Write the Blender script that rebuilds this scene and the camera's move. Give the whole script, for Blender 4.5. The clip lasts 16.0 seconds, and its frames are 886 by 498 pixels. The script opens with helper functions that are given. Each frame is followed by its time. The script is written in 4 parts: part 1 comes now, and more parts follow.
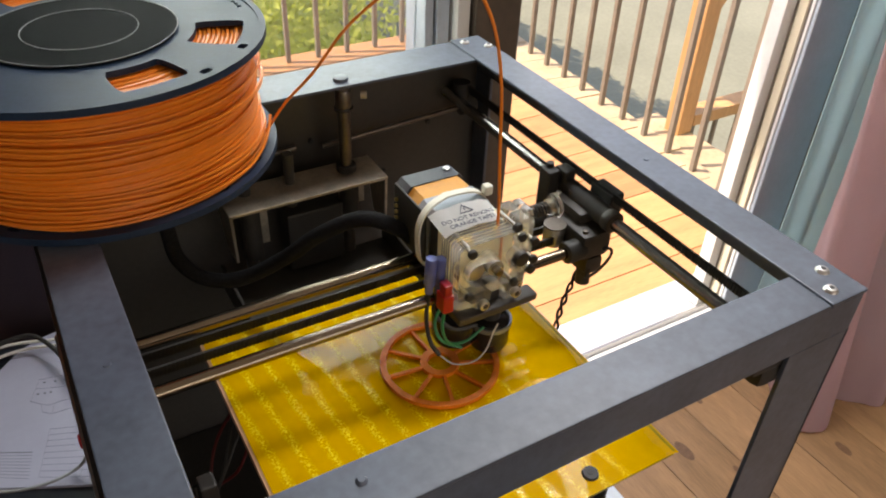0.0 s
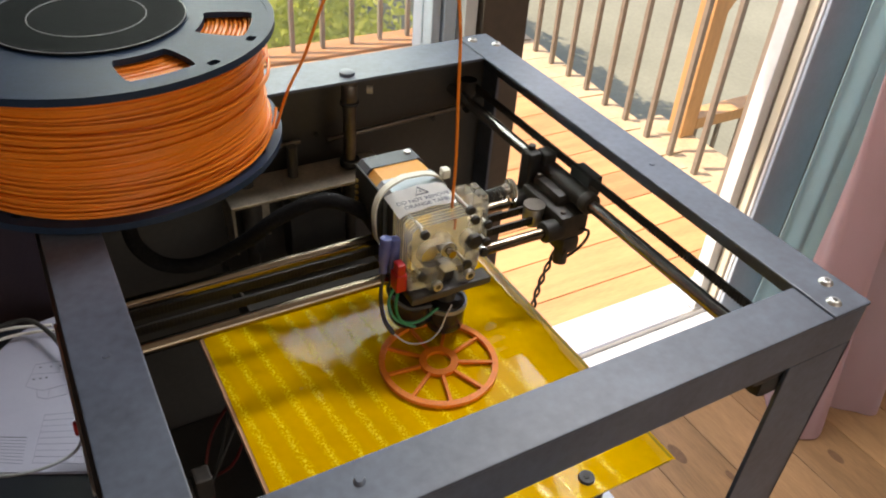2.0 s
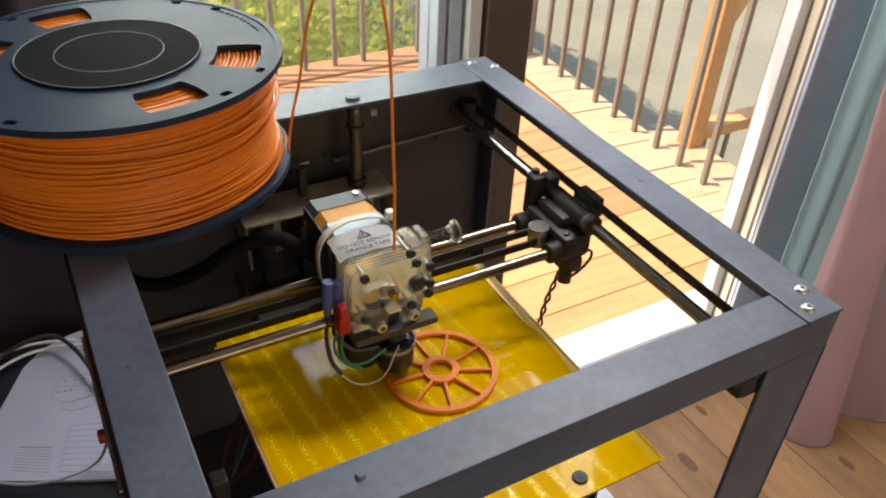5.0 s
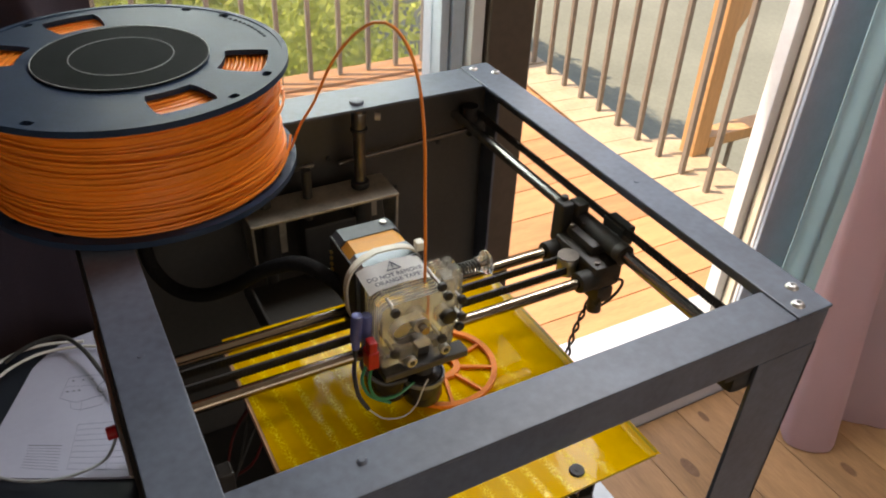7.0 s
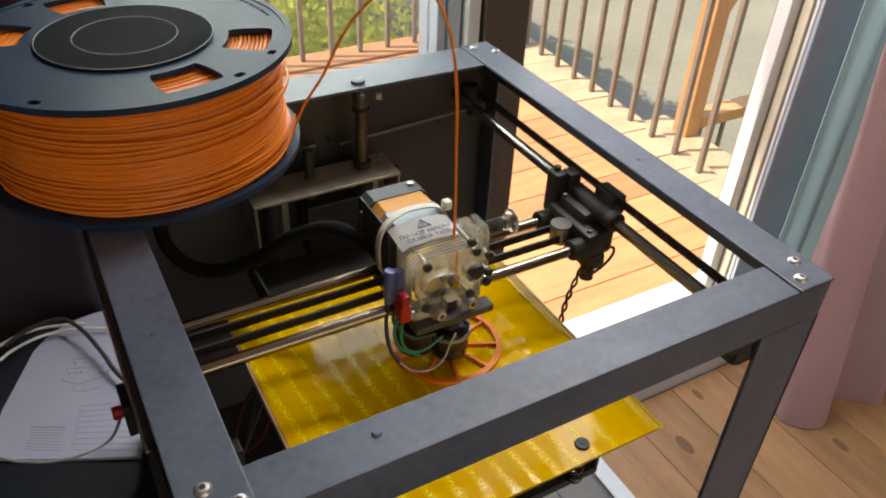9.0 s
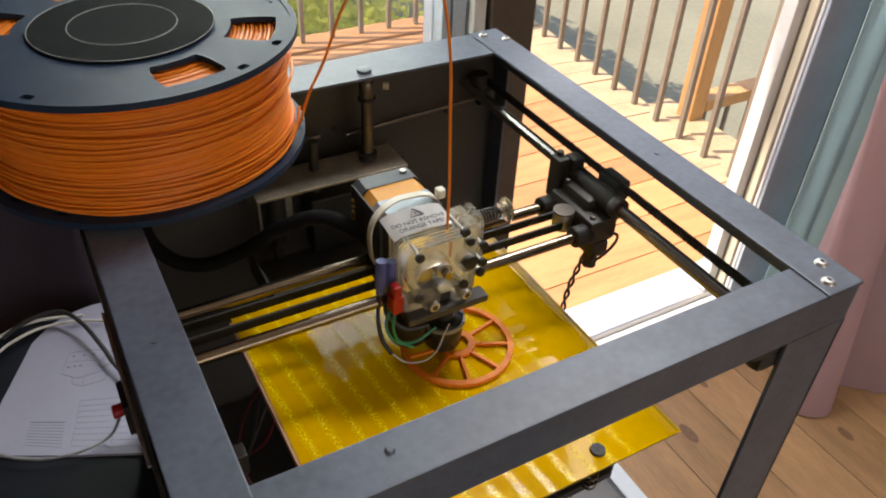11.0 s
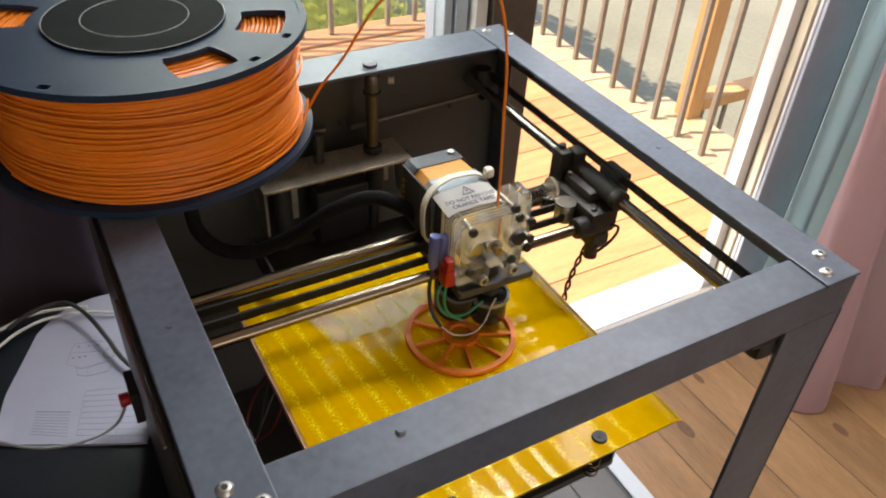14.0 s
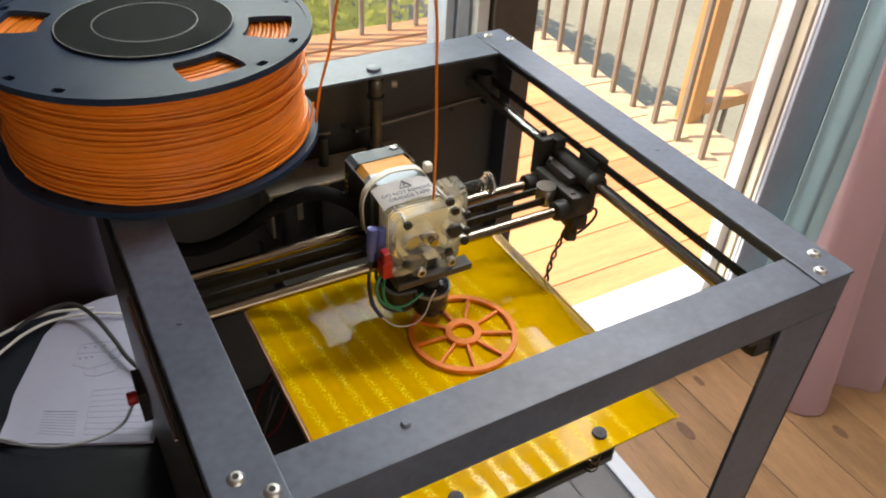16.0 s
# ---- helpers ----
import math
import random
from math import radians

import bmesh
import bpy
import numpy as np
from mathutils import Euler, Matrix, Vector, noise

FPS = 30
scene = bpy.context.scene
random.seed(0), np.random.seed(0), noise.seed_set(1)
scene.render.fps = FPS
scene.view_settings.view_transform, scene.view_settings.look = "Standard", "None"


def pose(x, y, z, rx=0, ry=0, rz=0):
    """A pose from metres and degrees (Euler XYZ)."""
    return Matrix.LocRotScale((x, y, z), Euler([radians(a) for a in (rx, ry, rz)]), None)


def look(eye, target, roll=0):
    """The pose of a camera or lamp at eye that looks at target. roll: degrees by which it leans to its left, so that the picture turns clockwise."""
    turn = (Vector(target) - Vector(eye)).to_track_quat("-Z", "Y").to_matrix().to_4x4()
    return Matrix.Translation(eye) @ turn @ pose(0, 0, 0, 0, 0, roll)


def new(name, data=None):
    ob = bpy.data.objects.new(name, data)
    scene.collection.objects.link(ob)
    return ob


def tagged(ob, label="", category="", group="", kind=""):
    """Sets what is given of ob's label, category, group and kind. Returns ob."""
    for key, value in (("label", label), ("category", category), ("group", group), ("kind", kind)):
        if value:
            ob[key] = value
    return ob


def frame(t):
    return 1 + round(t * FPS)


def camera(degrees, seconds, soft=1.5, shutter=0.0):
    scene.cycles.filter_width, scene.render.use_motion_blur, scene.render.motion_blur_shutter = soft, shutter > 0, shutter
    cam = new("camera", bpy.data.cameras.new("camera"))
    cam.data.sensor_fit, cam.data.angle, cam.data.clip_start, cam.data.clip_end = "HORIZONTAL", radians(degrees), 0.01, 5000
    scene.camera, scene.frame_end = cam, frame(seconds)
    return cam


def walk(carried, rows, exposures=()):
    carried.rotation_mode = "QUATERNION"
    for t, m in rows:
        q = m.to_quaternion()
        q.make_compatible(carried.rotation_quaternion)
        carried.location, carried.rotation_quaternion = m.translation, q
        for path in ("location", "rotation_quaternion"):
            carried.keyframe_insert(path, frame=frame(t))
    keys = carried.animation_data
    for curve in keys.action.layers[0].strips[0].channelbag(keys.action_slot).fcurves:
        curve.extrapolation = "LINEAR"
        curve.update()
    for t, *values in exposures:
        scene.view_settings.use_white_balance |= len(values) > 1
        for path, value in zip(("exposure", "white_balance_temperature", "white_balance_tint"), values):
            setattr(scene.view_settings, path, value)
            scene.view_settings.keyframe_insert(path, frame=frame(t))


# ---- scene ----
cam = camera(59.2, 16.0, soft=2.0)
PATH = [
    (0, (-0.345, -0.152, 1.142), (0.494, 1.218, -0.049), 2.6),
    (0.5, (-0.344, -0.154, 1.146), (0.491, 1.218, -0.046), 2.7),
    (1, (-0.344, -0.154, 1.149), (0.488, 1.218, -0.045), 3.2),
    (1.5, (-0.347, -0.152, 1.145), (0.485, 1.215, -0.054), 4.1),
    (2, (-0.346, -0.148, 1.143), (0.494, 1.212, -0.059), 4.5),
    (2.5, (-0.349, -0.147, 1.144), (0.491, 1.211, -0.06), 4.4),
    (3, (-0.352, -0.15, 1.145), (0.478, 1.212, -0.063), 4.1),
    (3.5, (-0.352, -0.157, 1.147), (0.462, 1.215, -0.058), 3.2),
    (4, (-0.349, -0.162, 1.153), (0.463, 1.231, -0.03), 2.9),
    (6.5, (-0.351, -0.184, 1.164), (0.465, 1.216, -0.009), 2.9),
    (7, (-0.354, -0.186, 1.164), (0.455, 1.229, 0.005), 2.7),
    (7.5, (-0.359, -0.191, 1.166), (0.442, 1.225, 0.002), 2.3),
    (8, (-0.363, -0.199, 1.167), (0.444, 1.207, -0.005), 2.4),
    (8.5, (-0.365, -0.197, 1.167), (0.451, 1.199, -0.01), 2.6),
    (9, (-0.364, -0.186, 1.163), (0.453, 1.195, -0.03), 2.8),
    (11.5, (-0.36, -0.164, 1.159), (0.445, 1.189, -0.074), 3.0),
    (12, (-0.36, -0.17, 1.156), (0.455, 1.178, -0.077), 3.4),
    (12.5, (-0.366, -0.168, 1.16), (0.449, 1.175, -0.078), 3.9),
    (13, (-0.369, -0.171, 1.161), (0.449, 1.176, -0.07), 3.8),
    (13.5, (-0.369, -0.17, 1.161), (0.449, 1.174, -0.073), 3.6),
    (14, (-0.37, -0.17, 1.162), (0.443, 1.177, -0.073), 3.5),
    (14.5, (-0.37, -0.174, 1.166), (0.439, 1.18, -0.065), 3.5),
    (15, (-0.373, -0.176, 1.165), (0.436, 1.179, -0.065), 3.4),
    (15.5, (-0.375, -0.177, 1.166), (0.438, 1.177, -0.06), 3.3),
    (16, (-0.376, -0.178, 1.166), (0.438, 1.177, -0.06), 3.4),
]
walk(cam, [(t, look(eye, target, roll)) for t, eye, target, roll in PATH], [(t, 1.52 + stops, 8000, 19) for t, stops in ((0.0, 0.10), (4.0, 0.08), (6.5, -0.05), (9.0, -0.06), (11.5, 0.02), (12.5, 0.08), (14.0, 0.22), (16.0, 0.22))])

# ---- world, sun, exposure ----
SUN_DIR = Vector((-0.42, 0.17, 0.88)).normalized()
world = bpy.data.worlds.new("world")
scene.world = world
world.use_nodes = True
wn, wl = world.node_tree.nodes, world.node_tree.links
sky = wn.new("ShaderNodeTexSky")
sky.sky_type, sky.sun_disc = "NISHITA", False
sky.sun_elevation = math.asin(SUN_DIR.z)
sky.sun_rotation = math.atan2(SUN_DIR.x, SUN_DIR.y)
wl.new(sky.outputs[0], wn["Background"].inputs[0])
wn["Background"].inputs[1].default_value = 0.15
sun = new("sun", bpy.data.lights.new("sun", "SUN"))
sun.data.energy, sun.data.angle, sun.data.color = 2.7, radians(0.53), (1.0, 0.95, 0.86)
sun.matrix_world = look(SUN_DIR * 20, (0, 0, 0))


def daylight(name, at, target, w, h, watts, color):
    """An area lamp that stands in for sky light at an opening."""
    ob = new(name, bpy.data.lights.new(name, "AREA"))
    ob.data.shape, ob.data.size, ob.data.size_y, ob.data.energy, ob.data.color = "RECTANGLE", w, h, watts, color
    ob.matrix_world = look(at, target)


daylight("south_fill_light", (0.1, -3.38, 1.45), (0.0, 0, 1.2), 2.4, 1.4, 7.0, (1.0, 0.88, 0.74))
daylight("door_sky_light", (0.50, 0.53, 2.088), (0.05, -0.15, 0.75), 0.57, 0.15, 6.3, (0.74, 0.87, 1.0))
daylight("door_side_light", (0.42, 0.70, 1.45), (0.95, 0.25, 1.2), 0.40, 0.8, 3.0, (0.86, 0.94, 1.0))
daylight("window_sky_light", (-0.25, 0.72, 1.12), (-0.30, -1.0, 0.70), 0.72, 0.42, 1.9, (0.78, 1.0, 0.95))


# ---- materials ----
def mat(name, color, rough=0.5, metal=0.0, spread=0.12, scale=60.0, bump=0.1, fine=6.0, coat=0.0, trans=0.0, ior=1.45, vary=0.0, stretch=(1, 1, 1), sheen=0.0, sub=0.0):
    """Principled surface: colour varied at two scales, relief from the finer one."""
    m = bpy.data.materials.new(name)
    m.use_nodes = True
    n, l = m.node_tree.nodes, m.node_tree.links
    b = n["Principled BSDF"]
    b.inputs["Roughness"].default_value = rough
    b.inputs["Metallic"].default_value = metal
    b.inputs["IOR"].default_value = ior
    b.inputs["Coat Weight"].default_value = coat
    b.inputs["Transmission Weight"].default_value = trans
    b.inputs["Sheen Weight"].default_value = sheen
    tc = n.new("ShaderNodeTexCoord")
    mp = n.new("ShaderNodeMapping")
    mp.inputs["Scale"].default_value = stretch
    l.new(tc.outputs["Object"], mp.inputs[0])
    big, small = n.new("ShaderNodeTexNoise"), n.new("ShaderNodeTexNoise")
    big.inputs["Scale"].default_value, big.inputs["Detail"].default_value = scale, 4
    small.inputs["Scale"].default_value, small.inputs["Detail"].default_value = scale * fine, 3
    for t in (big, small):
        l.new(mp.outputs[0], t.inputs["Vector"])
    mix = n.new("ShaderNodeMath")
    mix.operation = "MULTIPLY_ADD"
    mix.inputs[1].default_value = 0.6
    l.new(big.outputs[0], mix.inputs[0])
    half = n.new("ShaderNodeMath")
    half.operation = "MULTIPLY"
    half.inputs[1].default_value = 0.4
    l.new(small.outputs[0], half.inputs[0])
    l.new(half.outputs[0], mix.inputs[2])
    last = mix.outputs[0]
    if vary:
        info = n.new("ShaderNodeObjectInfo")
        v = n.new("ShaderNodeMath")
        v.operation = "MULTIPLY_ADD"
        v.inputs[1].default_value = vary
        l.new(info.outputs["Random"], v.inputs[0])
        l.new(last, v.inputs[2])
        sub_ = n.new("ShaderNodeMath")
        sub_.operation = "SUBTRACT"
        sub_.inputs[1].default_value = vary / 2
        l.new(v.outputs[0], sub_.inputs[0])
        last = sub_.outputs[0]
    ramp = n.new("ShaderNodeValToRGB")
    lo, hi = [max(0, c * (1 - spread)) for c in color], [min(1, c * (1 + spread)) for c in color]
    ramp.color_ramp.elements[0].position, ramp.color_ramp.elements[0].color = 0.3, (*lo, 1)
    ramp.color_ramp.elements[1].position, ramp.color_ramp.elements[1].color = 0.7, (*hi, 1)
    l.new(last, ramp.inputs[0])
    l.new(ramp.outputs[0], b.inputs["Base Color"])
    if bump:
        bp = n.new("ShaderNodeBump")
        bp.inputs["Strength"].default_value = bump
        bp.inputs["Distance"].default_value = 0.001
        l.new(mix.outputs[0], bp.inputs["Height"])
        l.new(bp.outputs[0], b.inputs["Normal"])
    return m


STEEL = mat("painted_steel", (0.082, 0.101, 0.136), 0.42, 0.0, 0.32, 22, 0.05, 10, ior=1.47)
PANEL = mat("black_panel", (0.050, 0.047, 0.042), 0.36, 0.0, 0.2, 12, 0.05, 20)
CHROME = mat("ground_steel_rod", (0.25, 0.205, 0.155), 0.21, 1.0, 0.08, 80, 0.02)
SCREW = mat("screw_steel", (0.5, 0.49, 0.47), 0.42, 1.0, 0.1, 200, 0.05)
RODY = mat("dull_steel_rod", (0.33, 0.32, 0.30), 0.22, 0.9, 0.15, 300, 0.1)
BLOCK = mat("dusty_black_plastic", (0.040, 0.035, 0.031), 0.42, 0.0, 0.35, 60, 0.25, 5)
GLOSSB = mat("glossy_black_plastic", (0.022, 0.019, 0.017), 0.16, 0.0, 0.2, 60, 0.05)
ENDCAP = mat("motor_cap_sky_tint", (0.045, 0.054, 0.068), 0.40, 0.0, 0.2, 60, 0.05)
GUN = mat("dull_dark_steel", (0.16, 0.14, 0.12), 0.38, 0.8, 0.3, 60, 0.05)
BRASS = mat("brass", (0.55, 0.38, 0.12), 0.3, 1.0, 0.1, 150, 0.03)
BLACK = mat("black_plastic", (0.024, 0.023, 0.022), 0.55, 0.0, 0.3, 90, 0.1)
RUBBER = mat("black_rubber", (0.024, 0.022, 0.021), 0.6, 0.0, 0.3, 200, 0.15)
SPOOL = mat("spool_plastic", (0.012, 0.027, 0.055), 0.5, 0.0, 0.25, 40, 0.04, 12, ior=1.3)
HUB = mat("hub_plastic", (0.006, 0.008, 0.009), 0.8, 0.0, 0.2, 40, 0.05, ior=1.12)
PALE = mat("pale_rim", (0.24, 0.25, 0.26), 0.5, 0.0, 0.2, 200, 0.05)
ORANGE = mat("orange_filament", (0.80, 0.215, 0.020), 0.38, 0.0, 0.1, 120, 0.05, 5)
PRINT = mat("orange_print", (0.86, 0.22, 0.015), 0.45, 0.0, 0.12, 200, 0.3, 4)
WHITE = mat("white_paint", (0.68, 0.69, 0.68), 0.4, 0.0, 0.05, 15, 0.05)
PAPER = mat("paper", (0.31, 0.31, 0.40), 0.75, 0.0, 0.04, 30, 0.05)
INK = mat("ink", (0.15, 0.15, 0.18), 0.8, 0.0, 0.2, 300, 0.0)
TABLE = mat("table_top", (0.009, 0.012, 0.018), 0.4, 0.0, 0.25, 15, 0.05)
TRIM = mat("table_edge", (0.55, 0.6, 0.66), 0.4, 0.0, 0.05, 30, 0.03)
WALL = mat("wall_paint", (0.66, 0.63, 0.59), 0.7, 0.0, 0.05, 6, 0.1, 30)
CEIL = mat("ceiling_paint", (0.7, 0.69, 0.67), 0.8, 0.0, 0.03, 6, 0.1, 30)
JAMBW = mat("jamb_white_paint", (0.70, 0.72, 0.70), 0.5, 0.0, 0.08, 15, 0.05)
STILE = mat("dark_stile", (0.075, 0.055, 0.04), 0.5, 0.0, 0.2, 12, 0.1, 8)
CREAM = mat("cream_frame", (0.72, 0.66, 0.5), 0.45, 0.0, 0.05, 20, 0.04)
BLUEGREY = mat("grey_casing", (0.42, 0.50, 0.58), 0.5, 0.0, 0.08, 20, 0.05)
PINE = mat("pine_floor", (0.33, 0.185, 0.09), 0.38, 0.0, 0.3, 7, 0.15, 9, vary=0.35, stretch=(5, 0.6, 5))
KNOT = mat("knot", (0.16, 0.085, 0.045), 0.5, 0.0, 0.3, 60, 0.1)
DECK = mat("deck_board", (0.44, 0.222, 0.098), 0.6, 0.0, 0.25, 7, 0.25, 9, vary=0.3, stretch=(0.6, 5, 5))
DECKEND = mat("pale_board", (0.42, 0.32, 0.205), 0.65, 0.0, 0.2, 12, 0.2)
POSTWOOD = mat("post_wood", (0.50, 0.28, 0.12), 0.55, 0.0, 0.2, 9, 0.2, 8, stretch=(5, 5, 0.6))
JOIST = mat("joist_wood", (0.16, 0.11, 0.07), 0.8, 0.0, 0.2, 9, 0.2)
BALUSTER = mat("baluster_metal", (0.20, 0.17, 0.135), 0.55, 0.0, 0.15, 40, 0.1)
GROUND = mat("gravel", (0.175, 0.18, 0.135), 0.9, 0.0, 0.2, 0.8, 0.3, 30)
LEAF = mat("leaves", (0.40, 0.43, 0.08), 0.55, 0.0, 0.55, 1.2, 0.0, 10)
BARK = mat("bark", (0.09, 0.06, 0.04), 0.85, 0.0, 0.3, 15, 0.4)
PINK = mat("mauve_curtain", (0.52, 0.41, 0.42), 0.85, 0.0, 0.1, 10, 0.2, 40, sheen=0.3)
TEAL = mat("teal_curtain", (0.50, 0.70, 0.74), 0.85, 0.0, 0.1, 10, 0.2, 40, sheen=0.3)
PURPLE = mat("plum_curtain", (0.05, 0.038, 0.055), 0.9, 0.0, 0.15, 10, 0.2, 40)
ACRYLIC = mat("clear_acrylic", (1.0, 0.99, 0.93), 0.0, 0.0, 0.0, 50, 0.0, 6, trans=0.93, ior=1.3)
GLASS = mat("window_glass", (1, 1, 1), 0.0, 0.0, 0.0, 5, 0.0, 6, trans=0.92, ior=1.02)
BLUECRIMP = mat("blue_crimp", (0.16, 0.2, 0.55), 0.25, 0.0, 0.15, 90, 0.05, coat=0.4, trans=0.35)
RED = mat("red_plastic", (0.45, 0.012, 0.015), 0.35, 0.0, 0.15, 90, 0.05)
GREEN = mat("green_wire", (0.01, 0.2, 0.08), 0.4, 0.0, 0.1, 90, 0.05)
WIREW = mat("white_wire", (0.6, 0.58, 0.54), 0.5, 0.0, 0.1, 90, 0.05)
TIE = mat("nylon_tie", (0.66, 0.64, 0.55), 0.4, 0.0, 0.08, 120, 0.05)
TAPE = mat("orange_tape", (0.66, 0.29, 0.045), 0.55, 0.0, 0.1, 90, 0.08)
SILVER = mat("motor_silver", (0.27, 0.30, 0.33), 0.4, 0.7, 0.1, 90, 0.08)
BACKING = mat("pale_yellow_plate", (0.88, 0.80, 0.50), 0.4, 0.0, 0.1, 120, 0.1)
SILLM = mat("aluminium_sill", (0.46, 0.49, 0.53), 0.45, 0.0, 0.08, 30, 0.05)
LABELW = mat("label_paper", (0.84, 0.84, 0.83), 0.6, 0.0, 0.03, 60, 0.03)
BRACK = mat("zinc_bracket", (0.46, 0.41, 0.33), 0.3, 0.5, 0.3, 60, 0.1)
CARD = mat("cardboard_edge", (0.62, 0.34, 0.2), 0.8, 0.0, 0.15, 200, 0.3)
SLEEVE = mat("braided_sleeve", (0.014, 0.014, 0.015), 0.85, 0.0, 0.4, 500, 0.6, 3, ior=1.15)


def kapton():
    """Amber film over glass: streaks of trapped air along y with painted glitter, wrinkles, high gloss."""
    m = mat("amber_film", (0.72, 0.395, 0.001), 0.04, 0.0, 0.10, 18, 0.0, 6, coat=0.04, ior=1.30)
    n, l = m.node_tree.nodes, m.node_tree.links
    b = n["Principled BSDF"]
    b.inputs["Coat Roughness"].default_value = 0.04
    tc = n.new("ShaderNodeTexCoord")
    wob = n.new("ShaderNodeTexNoise")
    wob.inputs["Scale"].default_value, wob.inputs["Detail"].default_value = 260, 3
    l.new(tc.outputs["Object"], wob.inputs["Vector"])
    sep = n.new("ShaderNodeSeparateXYZ")
    l.new(tc.outputs["Object"], sep.inputs[0])
    add = n.new("ShaderNodeMath")
    add.operation = "MULTIPLY_ADD"
    add.inputs[1].default_value = 0.0026
    l.new(wob.outputs[0], add.inputs[0])
    tilt = n.new("ShaderNodeMath")
    tilt.operation = "MULTIPLY_ADD"
    tilt.inputs[1].default_value = 0.10
    l.new(sep.outputs[1], tilt.inputs[0])
    l.new(sep.outputs[0], tilt.inputs[2])
    l.new(tilt.outputs[0], add.inputs[2])
    stop = n.new("ShaderNodeMapRange")
    stop.inputs["From Min"].default_value, stop.inputs["From Max"].default_value = 0.050, 0.066
    stop.inputs["To Min"].default_value, stop.inputs["To Max"].default_value = 1.0, 0.0
    l.new(tilt.outputs[0], stop.inputs["Value"])
    per = n.new("ShaderNodeMath")
    per.operation = "PINGPONG"
    per.inputs[1].default_value = 0.0072
    l.new(add.outputs[0], per.inputs[0])
    ramp = n.new("ShaderNodeValToRGB")
    ramp.color_ramp.elements[0].position, ramp.color_ramp.elements[0].color = 0.0, (1, 1, 1, 1)
    ramp.color_ramp.elements[1].position, ramp.color_ramp.elements[1].color = 0.5, (0, 0, 0, 1)
    div = n.new("ShaderNodeMath")
    div.operation = "DIVIDE"
    div.inputs[1].default_value = 0.0072
    l.new(per.outputs[0], div.inputs[0])
    l.new(div.outputs[0], ramp.inputs[0])
    speck = n.new("ShaderNodeTexNoise")
    speck.inputs["Scale"].default_value, speck.inputs["Detail"].default_value = 700, 2
    l.new(tc.outputs["Object"], speck.inputs["Vector"])
    sr = n.new("ShaderNodeValToRGB")
    sr.color_ramp.elements[0].position, sr.color_ramp.elements[1].position = 0.42, 0.62
    l.new(speck.outputs[0], sr.inputs[0])
    mul = n.new("ShaderNodeMath")
    mul.operation = "MULTIPLY"
    l.new(ramp.outputs[0], mul.inputs[0])
    shown = n.new("ShaderNodeMath")
    shown.operation = "MULTIPLY"
    l.new(sr.outputs[0], shown.inputs[0])
    l.new(stop.outputs[0], shown.inputs[1])
    l.new(shown.outputs[0], mul.inputs[1])
    old = b.inputs["Base Color"].links[0].from_socket
    mixc = n.new("ShaderNodeMix")
    mixc.data_type = "RGBA"
    l.new(mul.outputs[0], mixc.inputs["Factor"])
    l.new(old, mixc.inputs["A"])
    mixc.inputs["B"].default_value = (1.0, 0.80, 0.04, 1)
    l.new(mixc.outputs["Result"], b.inputs["Base Color"])
    wr = n.new("ShaderNodeTexNoise")
    wr.inputs["Scale"].default_value, wr.inputs["Detail"].default_value, wr.inputs["Distortion"].default_value = 22, 3, 1.2
    mp = n.new("ShaderNodeMapping")
    mp.inputs["Scale"].default_value = (1.0, 0.5, 1)
    l.new(tc.outputs["Object"], mp.inputs[0])
    l.new(mp.outputs[0], wr.inputs["Vector"])
    b1 = n.new("ShaderNodeBump")
    b1.inputs["Strength"].default_value, b1.inputs["Distance"].default_value = 0.003, 0.004
    l.new(wr.outputs[0], b1.inputs["Height"])
    b2 = n.new("ShaderNodeBump")
    b2.inputs["Strength"].default_value, b2.inputs["Distance"].default_value = 0.08, 0.0006
    l.new(mul.outputs[0], b2.inputs["Height"])
    l.new(b1.outputs[0], b2.inputs["Normal"])
    l.new(b2.outputs[0], b.inputs["Normal"])
    l.new(b1.outputs[0], b.inputs["Coat Normal"])
    return m


FILM = kapton()


def cloth(m, color, share):
    """Lets light through a woven material."""
    n, l = m.node_tree.nodes, m.node_tree.links
    tr, mx = n.new("ShaderNodeBsdfTranslucent"), n.new("ShaderNodeMixShader")
    tr.inputs[0].default_value = (*color, 1)
    mx.inputs[0].default_value = share
    l.new(n["Principled BSDF"].outputs[0], mx.inputs[1])
    l.new(tr.outputs[0], mx.inputs[2])
    l.new(mx.outputs[0], n["Material Output"].inputs[0])


cloth(PINK, (0.95, 0.74, 0.75), 0.5)
cloth(TEAL, (0.75, 0.92, 0.94), 0.6)
cloth(LEAF, (0.6, 0.66, 0.10), 0.4)

# ---- mesh helpers ----
ORIGIN = {}


def part(name, bm, material, parent=None, label="", smooth=False):
    """One mesh object from a bmesh given in world space; under its parent it takes the parent's space."""
    me = bpy.data.meshes.new(name)
    if parent is not None:
        o = ORIGIN.get(parent.name, Vector((0, 0, 0)))
        bmesh.ops.translate(bm, verts=bm.verts, vec=-o)
    bmesh.ops.recalc_face_normals(bm, faces=bm.faces)
    bm.to_mesh(me)
    bm.free()
    if smooth:
        me.shade_smooth()
        me.set_sharp_from_angle(angle=radians(38))
    me.materials.append(material)
    ob = new(name, me)
    if parent is not None:
        ob.parent = parent
        ORIGIN[ob.name] = ORIGIN.get(parent.name, Vector((0, 0, 0)))
    if label:
        ob["label"] = label
    return ob


def thing(name, at, label, category, group="", kind=""):
    ob = new(name)
    ob.location = at
    ob.empty_display_size = 0.05
    ORIGIN[ob.name] = Vector(at)
    return tagged(ob, label, category, group, kind)


